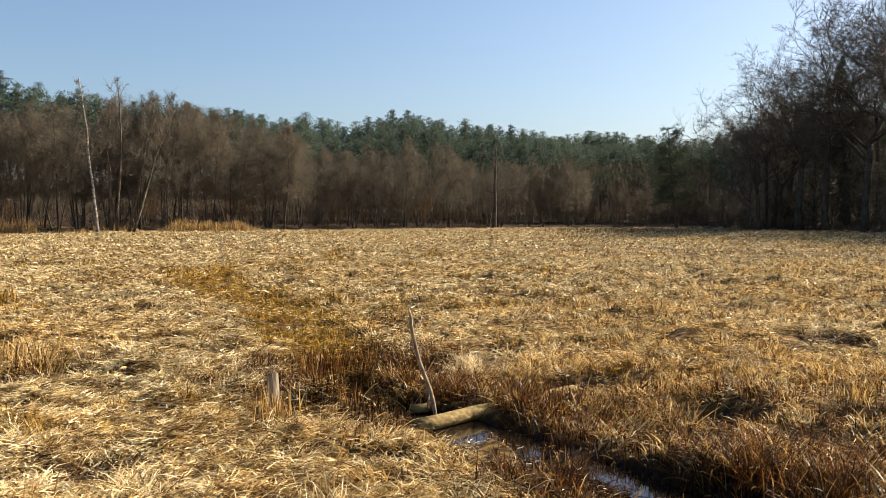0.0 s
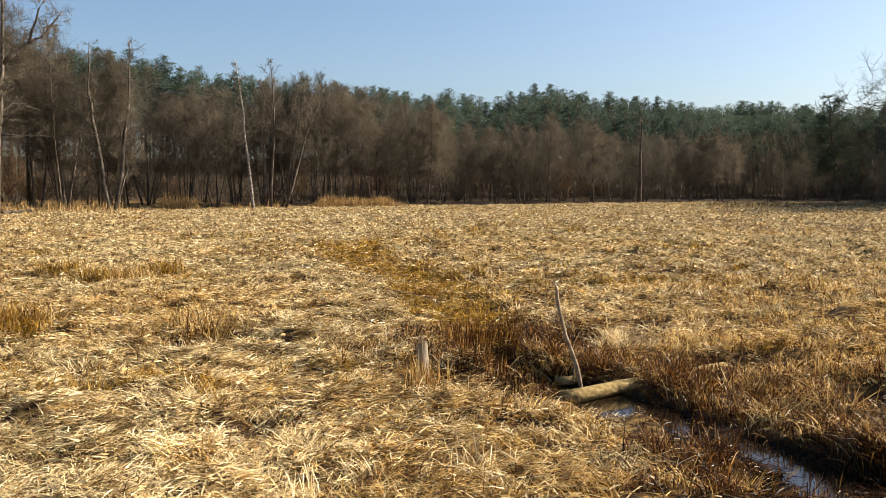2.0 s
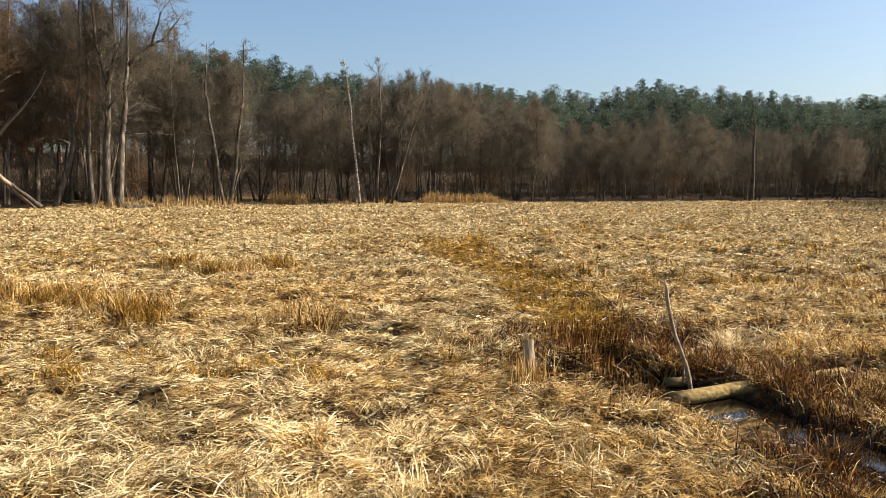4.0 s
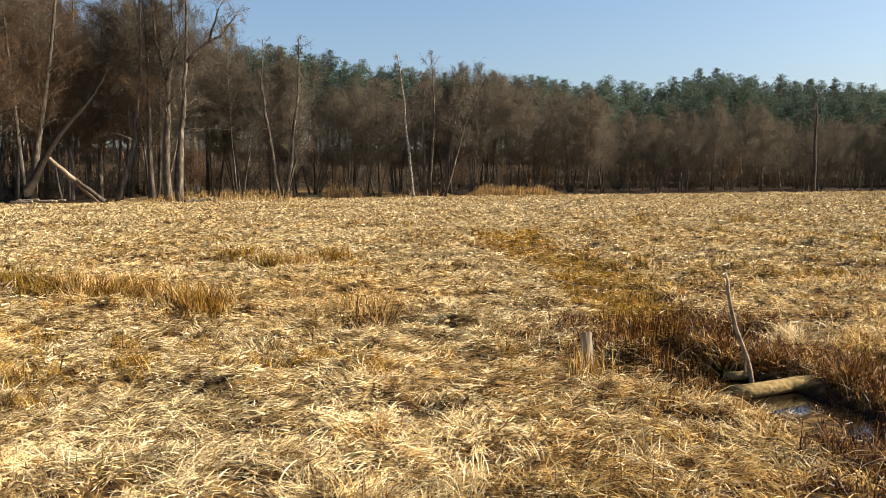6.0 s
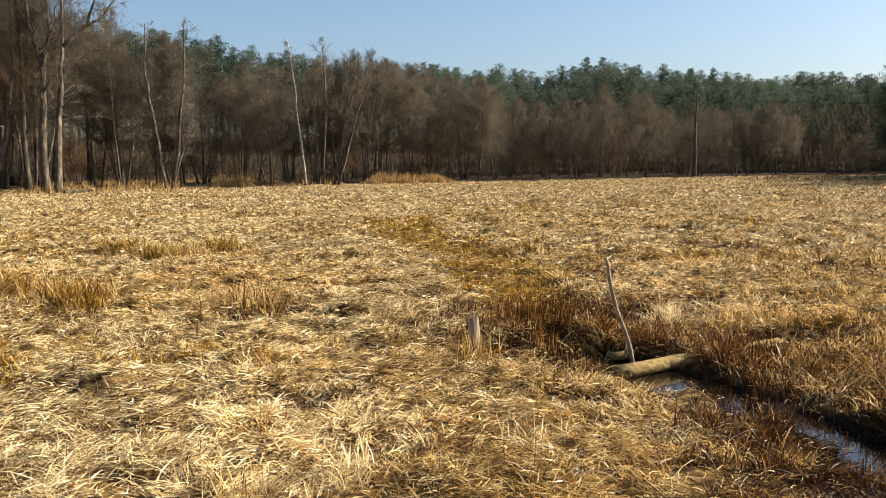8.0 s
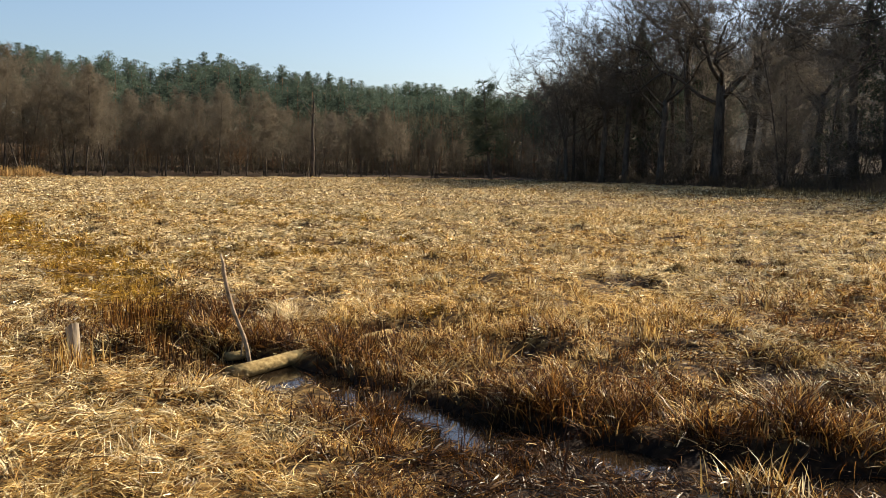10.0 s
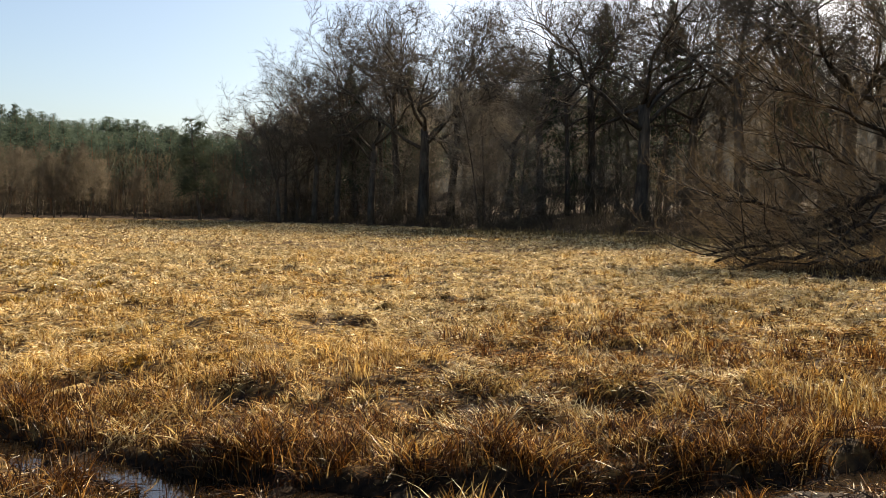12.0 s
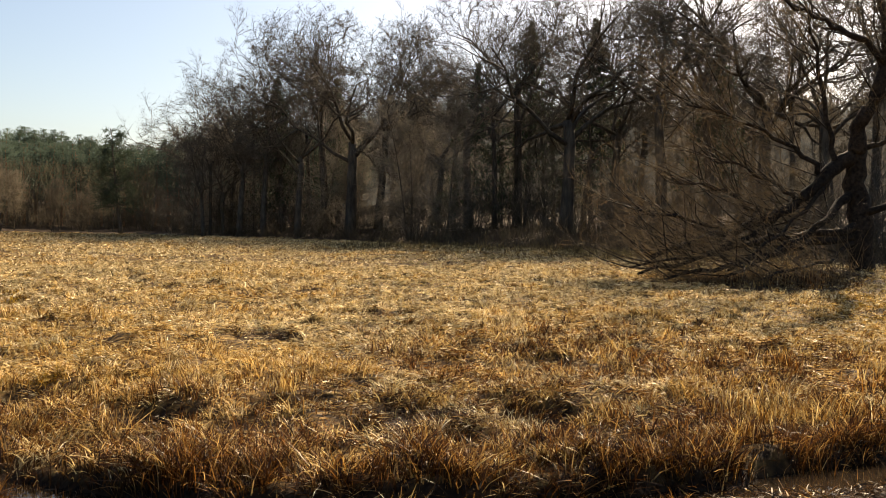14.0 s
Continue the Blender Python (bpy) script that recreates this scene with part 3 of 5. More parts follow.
# tufts: blades that spring from one root and arch over on all sides
for d0, d1, per_m2, blades, wide in ((3.8, 6.6, 15, 120, 0.0064), (6.6, 10, 14, 95, 0.0078), (10, 17, 10, 56, 0.0125), (17, 34, 4, 36, 0.018), (34, 60, 2.0, 20, 0.034), (60, 96, 1.1, 16, 0.05)):
    x, y = scatter(rng, -54, 70, d0, d1, per_m2)
    if d0 < 9:       # dense clumps on the far bank
        x2, y2 = scatter(rng, -6, 70, d0, d1, 32)
        s2, dep2 = ditch_at(x2, y2)
        q2 = (s2 > 0.75) & (s2 < 4.2) & (dep2 > 0.15) & (far_side(x2, y2) > 0.5) & (vnoise(x2 / 0.5, y2 / 0.5, 83) > 0.3)
        x, y = np.concatenate([x, x2[q2]]), np.concatenate([y, y2[q2]])
    s, dep = ditch_at(x, y)
    az, d, edge = edge_at(x, y)
    ok = (d < edge - 1) & ((s > 1.0) | (dep < 0.14) | (rng.random(len(x)) < np.where(x < 0.75, 0.06, 0.25))) & ~((x > -0.1) & (x < 0.75) & (s < 1.9) & (far_side(x, y) < 0.5)) & (off_log(x, y) > np.where(x > 0.6, 0.07, 0.26)) & (np.hypot(x - POST[0], y - POST[1] + 0.15) > 0.38)
    ok &= rng.random(len(x)) < (0.35 + 1.1 * vnoise(x / 1.7, y / 1.7, 81)) * (1 - 0.8 * hollow_at(x, y)[0])
    x, y, s, dep, az, d = (q[ok] for q in (x, y, s, dep, az, d))
    deep = smooth((dep - 0.14) / 0.1)
    right = smooth((az + 3) / 12)
    fringe = np.maximum(smooth((4.2 - s) / 2.0) * deep, (0.9 * smooth((9.4 - d) / 2.8) + 0.5 * smooth((az - 26) / 9) * smooth((17 - d) / 7)) * right * np.clip(2.2 * vnoise(x / 3.0, y / 3.0, 31) - 0.1, 0.5, 1))
    fringe = np.maximum(fringe, smooth(1.35 - np.hypot((x + 0.95) / 1.05, (y - 9.1) / 2.1)))
    wet = (far_side(x, y) < 0.5) & (x > 0.9) & (y < 7) & (d < 7.5)
    near_left = (far_side(x, y) < 0.5) & (x < 0.3) & (y < 7.1)
    slow = vnoise(x / 3.0, y / 3.0, 31)
    trail = smooth((1.35 - s) / 0.6) * (1 - deep) * smooth((31 - d) / 8)
    pick = rng.random(len(x))
    kind = np.where(rng.random(len(x)) < np.clip(0.2 + 0.9 * (slow - 0.45) + 0.15 * right + 0.25 * right * smooth((16 - d) / 6) - 0.15 * smooth((d - 14) / 15) - 0.2 * smooth((-16 - az) / 10) * smooth((10 - d) / 3) + 0.28 * smooth((az + 20) / 10) * smooth((9.5 - d) / 3), 0.05, 0.88), 1, 0)
    kind = np.where((pick < 0.85 * fringe) & ~near_left, 2, kind)
    kind = np.where((pick < 0.7) & (vnoise(x / 2.2, y / 2.2, 85) > 0.64) & (d > 7) & (d < 40) & (az < 12), 3, kind)
    kind = np.where(pick < 0.8 * trail, 3, kind)
    kind = np.where(wet, np.where(pick < 0.3, 2, 4), kind)
    size = rng.uniform(0.45, 1.45, len(x)) * (1 + 0.5 * smooth((d - 15) / 30)) * np.where(wet, 0.7, 1.0)
    erect = np.clip(np.select([kind == 2, kind == 3, kind == 1], [0.62, 0.5, 0.3 + 0.15 * right], 0.12 + 0.2 * right) + rng.normal(0, 0.18, len(x)), 0, 1)
    tip = rng.uniform(0, 6.28, len(x))       # each tuft leans its own way
    own = np.repeat(np.arange(len(x)), blades)
    n = len(own)
    q = np.where(rng.random(n) < 0.45, tip[own] + rng.normal(0, 0.7, n), rng.uniform(0, 6.28, n))
    e = np.clip(erect[own] + rng.normal(0, 0.2, n), 0, 1)
    root = 0.035 + 0.05 * size[own]
    bx, by = x[own] + rng.normal(0, 1, n) * root, y[own] + rng.normal(0, 1, n) * root
    bz = land(bx, by) - 0.01
    ln = size[own] * rng.uniform(0.08, 0.25, n) * np.where(kind[own] == 2, 1.15, 1.0)
    curl = rng.normal(0, 0.1, n) * ln
    rows = []
    for u in (0.0, 0.35, 0.7, 1.0):
        out_ = ln * (0.92 - 0.62 * e) * u ** (1 + 0.8 * e)
        rise = ln * (0.75 + 0.2 * e) * (u - (0.62 - 0.5 * e) * u * u)
        rows.append(np.stack([bx + np.cos(q) * out_ - np.sin(q) * curl * u * u, by + np.sin(q) * out_ + np.cos(q) * curl * u * u, bz + rise], -1))
    pts3 = np.stack(rows, 1)
    if d0 > 9:
        pts3 = pts3[:, (0, 2, 3)] if d0 < 30 else pts3[:, (0, 2)]
    p2 = q + math.pi / 2 + rng.normal(0, 0.6, n)
    side = np.stack([np.cos(p2), np.sin(p2), rng.normal(0, 0.35, n)], -1)
    side /= np.linalg.norm(side, axis=1)[:, None]
    width = wide * rng.uniform(0.6, 1.4, n) * np.clip(d[own] / d0, 1, 1.5)
    for k, name in enumerate(KINDS):
        w = kind[own] == k
        v, t = ribbons(pts3[w], side[w], width[w])
        pile[name][0].append(v)
        pile[name][1].append(t + pile[name][2])
        pile[name][2] += len(v)
x, y = scatter(rng, 70, 306, 0.8, 14, 60)
pts3, side, width = leaves(rng, x, y, rng.random(len(x)) < 0.15, rng.uniform(0.1, 0.3, len(x)), rng.uniform(0.008, 0.016, len(x)))
v, t = ribbons(pts3[:, (0, 3)] + np.array([0, 0, 0.02]), side, width)
pile["straw"][0].append(v)
pile["straw"][1].append(t + pile["straw"][2])
pile["straw"][2] += len(v)
LABELS = {"straw": "pale flattened straw lying in swirls over the meadow", "golden_grass": "golden dry grass mixed through the meadow",
          "sedge": "rust-brown dry sedge standing along the ditch", "amber_grass": "amber-brown grass in a wet shallow trail", "leaf_litter": "dark rotting leaf litter along the water, elsewhere dark leaves painting shade"}
for name, (v, t, _) in pile.items():
    tagged(new(name, fast_mesh(name, np.concatenate(v), np.concatenate(t), KINDS[name])), LABELS[name], "grass", kind="stuff")


# ---- trees ----
class Wood:
    """Collects tapered tubes and thin twigs of one part."""

    def __init__(self):
        self.v, self.f = [], []

    def tube(self, pts, radii, sides):
        base = len(self.v)
        up = Vector((0, 0, 1))
        for k, (p, r) in enumerate(zip(pts, radii)):
            t = (pts[min(k + 1, len(pts) - 1)] - pts[max(k - 1, 0)]).normalized()
            u = t.cross(up if abs(t.z) < 0.9 else Vector((1, 0, 0))).normalized()
            w = t.cross(u)
            for s in range(sides):
                q = 2 * math.pi * s / sides
                self.v.append(tuple(p + u * (r * math.cos(q)) + w * (r * math.sin(q))))
        for k in range(len(pts) - 1):
            for s in range(sides):
                s2 = (s + 1) % sides
                a0 = base + k * sides
                self.f.append((a0 + s, a0 + s2, a0 + sides + s2, a0 + sides + s))
        self.f.append(tuple(base + (len(pts) - 1) * sides + s for s in range(sides)))
        self.f.append(tuple(base + s for s in reversed(range(sides))))

    def twig(self, pts, width, r):
        base = len(self.v)
        t = (pts[-1] - pts[0])
        side = t.cross(Vector((r.uniform(-1, 1), r.uniform(-1, 1), r.uniform(-1, 1)))).normalized()
        for k, p in enumerate(pts[:-1]):
            h = side * (width * 0.5 * (1 - 0.6 * k / len(pts)))
            self.v += [tuple(p - h), tuple(p + h)]
        self.v.append(tuple(pts[-1]))
        for k in range(len(pts) - 2):
            a0 = base + 2 * k
            self.f.append((a0, a0 + 1, a0 + 3, a0 + 2))
        a0 = base + 2 * (len(pts) - 2)
        self.f.append((a0, a0 + 1, a0 + 2))


def bent(r, p, way, length, n, wander, rise=0.0):
    """A wandering line of n + 1 points from p."""
    out, way = [p.copy()], way.normalized()
    for _ in range(n):
        way = (way + Vector((r.gauss(0, wander), r.gauss(0, wander), r.gauss(0, wander) + rise))).normalized()
        out.append(out[-1] + way * (length / n))
    return out


def at_line(pts, u):
    k = min(int(u * (len(pts) - 1)), len(pts) - 2)
    f = u * (len(pts) - 1) - k
    return pts[k].lerp(pts[k + 1], f), (pts[k + 1] - pts[k]).normalized()


def turned(r, way, angle):
    """way swung by angle degrees to a random side."""
    side = way.cross(Vector((r.uniform(-1, 1), r.uniform(-1, 1), r.uniform(-1, 1)))).normalized()
    return (way * math.cos(radians(angle)) + side * math.sin(radians(angle))).normalized()


def spray(r, crown, pts, count, length, width, fine, droop=0.0):
    """Twigs along a branch, each with a few finer ones."""
    for _ in range(count):
        p, way = at_line(pts, r.uniform(0.25, 1.0))
        d = turned(r, way, r.uniform(25, 70))
        line = bent(r, p, d, length * r.uniform(0.5, 1.2), 2, 0.18, 0.06 - droop)
        crown.twig(line, width, r)
        for _ in range(fine):
            q, w = at_line(line, r.uniform(0.2, 1.0))
            d2 = turned(r, w, r.uniform(25, 65))
            crown.twig([q, q + d2 * (length * r.uniform(0.25, 0.6))], width * 0.75, r)


def slender_tree(seed, height, stems, lean, low=0.30, spread=0.21, branches=80, twigs=20, fine=5, r0=0.12, width=0.031, tilt=(58, 96)):
    """Alder or birch: slim stems, level side branches in feathery layers, a domed top."""
    r = random.Random(seed)
    wood, crown = Wood(), Wood()
    for k in range(stems):
        q = 2 * math.pi * (k + r.random()) / max(stems, 1)
        out = lean * (0.4 + 0.8 * r.random()) if stems > 1 else lean
        way = Vector((math.cos(q) * out, math.sin(q) * out, 1))
        h = height * (1 if k == 0 else r.uniform(0.75, 0.97))
        line = bent(r, Vector((math.cos(q) * 0.3 * (stems > 1), math.sin(q) * 0.3 * (stems > 1), -0.3)), way, h, 9, 0.035, 0.012)
        rad = r0 * r.uniform(0.7, 1.05)
        wood.tube(line, [rad * (1.25 if j == 0 else 1) * (1 - 0.93 * j / 9) + 0.012 for j in range(10)], 6)
        m = branches if stems == 1 else int(branches * 1.5 / stems)
        for b in range(m):
            u = low + (0.985 - low) * (b + r.random()) / m
            p, way = at_line(line, u)
            d = turned(r, Vector((0, 0, 1)), r.uniform(*tilt) - 34 * u)
            ln = height * spread * min(1.0, 0.5 + 1.9 * (u - low)) * min(1.0, 2.9 * (1.03 - u)) ** 0.75 * r.uniform(0.5, 1.2)
            br = bent(r, p, d, ln, 3, 0.13, 0.06)
            rr = max(0.016, 0.2 * rad * (1.1 - u) + 0.01)
            (wood if rr > 0.024 else crown).tube(br, [rr, rr * 0.7, rr * 0.45, rr * 0.15], 3)
            spray(r, crown, br, twigs, ln * 0.38 + 0.3, width, fine, 0.04)
    return wood, crown


def broad_tree(seed, height, fork=0.33, limbs=5, r0=0.45, width=0.036, lean=0.03, gnarl=0.23, levels=3, twigs=7, open_=60):
    """Oak: a stout bole, crooked limbs in several orders, a wide airy crown."""
    r = random.Random(seed)
    wood, crown = Wood(), Wood()
    bole = bent(r, Vector((0, 0, -0.4)), Vector((r.uniform(-lean, lean), r.uniform(-lean, lean), 1)), height * fork + 0.4, 5, 0.03)
    wood.tube(bole, [r0 * q for q in (1.45, 1.1, 1.0, 0.94, 0.9, 0.85)], 8)

    def limb(p, way, length, rad, level):
        line = bent(r, p, way, length, 5 if level < 2 else 3, (gnarl, gnarl, 0.14, 0.1)[level], 0.04)
        k = len(line) - 1
        if level < 3:
            wood.tube(line, [rad * (1 - 0.72 * j / k) for j in range(k + 1)], 6 if level == 0 else 4 if level == 1 else 3)
        else:
            crown.twig(line, width * 1.2, r)
        if level >= levels:
            spray(r, crown, line, twigs, length * 0.55 + 0.15, width * 0.7, 3)
            return
        for b in range((6, 4, 4, 3)[level]):
            u = 0.3 + 0.7 * (b + r.random()) / (6, 4, 4, 3)[level]
            q, w = at_line(line, min(u, 0.99))
            limb(q, turned(r, w, r.uniform(25, 68)), length * r.uniform(0.38, 0.62), max(0.03, rad * (1 - 0.6 * u) * 0.68), level + 1)

    top = bole[-1]
    for k in range(limbs):
        q = 2 * math.pi * (k + 0.7 * r.random()) / limbs
        tilt = radians(open_ * r.uniform(0.25, 1.0))
        p = at_line(bole, r.uniform(0.72, 0.99))[0] if k else top
        limb(p, Vector((math.cos(q) * math.sin(tilt), math.sin(q) * math.sin(tilt), math.cos(tilt))), height * (1 - fork) * r.uniform(0.55, 0.85), r0 * 0.42, 0)
    return wood, crown


def conifer(seed, height, low, spread, spruce=False, tufts=110, per=22, size=0.27, r0=0.16):
    """Pine or spruce: a straight bole with whorls of needle tufts, more open below, a pointed leader."""
    r = random.Random(seed)
    wood, crown = Wood(), Wood()
    line = bent(r, Vector((0, 0, -0.3)), Vector((r.uniform(-0.03, 0.03), r.uniform(-0.03, 0.03), 1)), height, 6, 0.015)
    wood.tube(line, [r0 * (1 - 0.9 * j / 6) + 0.01 for j in range(7)], 6)
    for k in range(tufts):
        u = low + (1 - low) * ((k + r.random()) / tufts) ** 0.9
        p, _ = at_line(line, min(u, 0.998))
        q = r.uniform(0, 2 * math.pi)
        if spruce:
            ln, rise = spread * height * (1.03 - u) * r.uniform(0.7, 1.1), -0.25
        else:
            ln, rise = spread * height * (1.02 - u) ** 0.66 * r.uniform(0.4, 1.3) * min(1, 0.55 + 1.5 * (u - low)), r.uniform(0.1, 0.6)
        br = bent(r, p, Vector((math.cos(q), math.sin(q), rise)), ln, 2, 0.1, 0.05)
        if k % (3 if spruce else 9) == 0:
            wood.tube(br, [0.04, 0.03, 0.012], 3)
        blur = (0.08 + 0.09 * ln) if spruce else (0.10 + 0.10 * ln)
        small = size * (0.45 + 0.55 * min(1.0, 6 * (1 - u)))
        for _ in range(per):
            c, _ = at_line(br, 0.12 + 0.88 * r.random() ** 0.85)
            c = c + Vector((r.gauss(0, blur), r.gauss(0, blur), r.gauss(0.05, 0.55 * blur)))
            d = Vector((r.gauss(0, 0.8), r.gauss(0, 0.8), r.gauss(0.5, 0.7))).normalized() * small * r.uniform(0.7, 1.6)
            crown.twig([c, c + d], small * r.uniform(0.45, 0.85), r)
    return wood, crown


def tree_thing(name, wood, crown, bark, leaf, label, category="tree", crown_label="", group=""):
    ob = tagged(new(name), label, category, group)
    part("trunk", mesh_of(name + "_trunk", wood.v, wood.f, bark, True), ob)
    part("crown", mesh_of(name + "_crown", crown.v, crown.f, leaf), ob, crown_label)
    return ob


def stand_at(ob, az, d, scale=1.0, turn=0.0, high=1.0):
    """The pose of a tree that stands on the land."""
    x, y = polar(az, d)
    return Matrix.LocRotScale((x, y, land1(x, y)), Euler((0, 0, radians(turn))), (scale, scale, scale * high))


def plant(templates, used, k, m):
    """Sets the k-th kind at m: the first one itself, later ones as copies."""
    if k not in used:
        used.add(k)
        templates[k].matrix_basis = m
        return templates[k]
    ob = templates[k].copy()
    scene.collection.objects.link(ob)
    for c in templates[k].children:
        c2 = c.copy()
        scene.collection.objects.link(c2)
        c2.parent = ob
    ob.matrix_basis = m
    return ob


# alder belt along the far side
ALDER_H = 15.0
alder_top_az = [-60, -46, -34, -31, -28, -24, -22, -17, -14, -10, -6, -2, 2, 5, 8, 12, 16]
alder_top_el = [14.5, 14.5, 11.0, 8.5, 7.6, 6.8, 7.9, 7.6, 6.0, 5.6, 5.2, 4.9, 4.6, 4.2, 3.7, 2.9, 3.2]
alders = [tree_thing("alder_tree", *slender_tree(100 + k, ALDER_H, (3, 1, 4, 2, 1, 3)[k], (0.13, 0.03, 0.16, 0.1, 0.05, 0.2)[k]), ALDER_BARK, TWIG,
                     "leafless grey alder with slender stems and fine brown twigs", group="alders along the meadow") for k in range(6)]
used = set()
r = random.Random(5)
spots = []
az = -33.0
while az < 10.5:
    spots.append((az + r.uniform(-0.4, 0.4), r.uniform(0, 5), 1.0))
    az += r.uniform(1.2, 2.1)
for row in range(1):
    az = -50.0
    while az < 18.0:
        spots.append((az + r.uniform(-0.5, 0.5), 8 + 9 * row + r.uniform(-3, 4), r.uniform(0.8, 1.0)))
        az += r.uniform(1.3, 2.1)
az = -50.0
while az < -34.0:
    spots.append((az, r.uniform(16, 26), r.uniform(0.85, 1.0)))
    az += r.uniform(1.0, 1.6)
for az, deep, k in spots:
    edge = float(np.interp(az, EDGE_AZ, EDGE_D))
    d = edge + 2 + deep
    x, y = polar(az, d)
    h = (d * math.tan(radians(float(np.interp(az, alder_top_az, alder_top_el)))) + EYE - land1(x, y)) * k * r.uniform(0.86, 1.0)
    v = r.randrange(6)
    plant(alders, used, v, stand_at(None, az, d, h / ALDER_H * r.uniform(0.9, 1.1), r.uniform(0, 360), 1.0))

# pine wood behind, on rising ground: one mass of far trees
pine_top_az = [-60, -46, -35, -28, -25, -14.2, -13, -11.5, -9, -6, -4.5, -2.9, 0.5, 3.6, 6, 10, 13, 17, 22, 30, 36, 40, 48, 56, 64, 90]
pine_top_el = [9, 9, 8.4, 8.1, 7.4, 6.2, 6.8, 6.0, 6.1, 5.4, 6.0, 6.4, 5.8, 5.5, 5.0, 4.9, 4.75, 4.9, 6.2, 6.6, 6.4, 7.0, 7.0, 7.0, 6.5, 6.5]
kinds = [conifer(300 + k, 18.0, (0.5, 0.4, 0.3, 0.5, 0.2)[k], (0.30, 0.34, 0.28, 0.27, 0.25)[k]) for k in range(5)]
wv_, wf_, cv_, cf_ = [], [], [], []
nw = nc = 0
soft = [(np.array(w.v), w.f, np.array(c.v), c.f) for w, c in kinds]
for row in range(5):
    az = -52.0 if row > 2 else -14.0 + 5 * row
    while az < (30.0, 26.0, 30.0, 26.0, 30.0)[row]:
        edge = float(np.interp(az, EDGE_AZ, EDGE_D))
        d = edge + 28 + 12 * row + r.uniform(-4, 4)
        x, y = polar(az, d)
        z = land1(x, y)
        h = (d * math.tan(radians(float(np.interp(az, pine_top_az, pine_top_el)) + 0.4 * (az < 14))) + EYE - z) * (r.uniform(0.85, 1.02) if row > 2 else r.uniform(0.72, 0.94))
        w0, f0, c0, g0 = soft[r.randrange(5) if row > 1 else r.choice((1, 2, 4))]
        sc, q = h / 18.0, r.uniform(0, 6.28)
        rot = np.array([[math.cos(q), -math.sin(q), 0], [math.sin(q), math.cos(q), 0], [0, 0, 1]]) * np.array([1.4 * max(sc, 0.75), 1.4 * max(sc, 0.75), sc])
        wv_.append(w0 @ rot.T + (x, y, z))
        wf_ += [tuple(i + nw for i in f) for f in f0]
        nw += len(w0)
        cv_.append(c0 @ rot.T + (x, y, z))
        cf_ += [tuple(i + nc for i in f) for f in g0]
        nc += len(c0)
        az += r.uniform(0.62, 1.08) * 110 / d
wood_ob = tagged(new("pine_wood"), "distant dark green pine wood behind the bare alders", "forest", kind="stuff")
part("trunks", mesh_of("pine_trunks", np.concatenate(wv_), wf_, PINE_BARK), wood_ob)
part("crowns", mesh_of("pine_crowns", np.concatenate(cv_), cf_, NEEDLE), wood_ob)

# the oak wood on the other side
oaks = [tree_thing("oak_tree", *broad_tree(500 + k, 21.0, (0.45, 0.36, 0.52, 0.38, 0.30)[k], (5, 4, 5, 6, 5)[k], (0.36, 0.32, 0.34, 0.44, 0.26)[k]), OAK_BARK, OAK_TWIG,
                   "tall leafless oak with crooked dark limbs", group="oaks at the wood's edge") for k in range(5)]
inner = [tree_thing("oak_tree", *broad_tree(560 + k, 22.0, (0.5, 0.4, 0.45)[k], 4, (0.24, 0.3, 0.2)[k], 0.05, levels=2, twigs=9), OAK_BARK, OAK_TWIG,
                    "slim leafless oak inside the wood", group="oaks inside the wood") for k in range(3)]
used_inner = set()
used_oak = set()
OAKS = [(19.3, 93, 11, 4), (20.0, 91, 14.5, 1), (21.2, 95, 17, 4), (22.2, 92, 19, 0), (23.7, 90, 19.5, 2), (25.9, 87, 20.5, 1), (27.7, 88, 21.5, 2), (29.3, 84, 21.8, 3), (31.1, 86, 20.5, 2),
        (33.0, 90, 16.5, 4), (35.0, 84, 18.5, 1), (37.0, 78, 18.5, 0), (40.2, 82, 19.5, 2), (43.4, 72, 20.0, 3), (46.2, 80, 20, 1), (49.4, 74, 21, 0), (52.5, 80, 21, 2), (55.5, 72, 21, 3), (59, 74, 21, 1), (63, 70, 21, 2), (67.5, 66, 20, 0), (72, 60, 20, 3),
        (76, 55, 20, 1), (20.8, 102, 17, 2), (24.6, 100, 21, 3), (28.5, 102, 22, 0), (32, 100, 20, 1), (36, 98, 21, 3), (39, 95, 20, 1), (42, 92, 21, 2), (45, 95, 22, 0), (48, 92, 22, 4), (51, 95, 22, 1), (54, 90, 22, 2), (57.5, 92, 22, 3), (61, 90, 22, 4), (65, 85, 22, 0),
        (20.4, 96, 15, 0), (21.6, 98, 17, 1), (23.0, 97, 19, 2), (24.9, 94, 20, 1), (26.6, 95, 21, 0), (22.4, 106, 20, 1), (25.6, 107, 22, 2), (27, 112, 23, 2), (34, 112, 23, 1), (40, 110, 23, 3), (47, 108, 24, 2), (53, 108, 24, 1), (59, 106, 24, 0), (65, 100, 24, 3)]
for k, (az, d, h, v) in enumerate(OAKS):
    if k < 23:
        h *= 0.84 if az < 25 else 1.14 if az > 38 else 1.0
        plant(oaks, used_oak, v, stand_at(None, az, d, h / 19.6, 67 * k + 13 * v))
    else:
        plant(inner, used_inner, v % 3, stand_at(None, az, d, h / 22.0, 67 * k + 13 * v))
r = random.Random(41)
az = 19.0
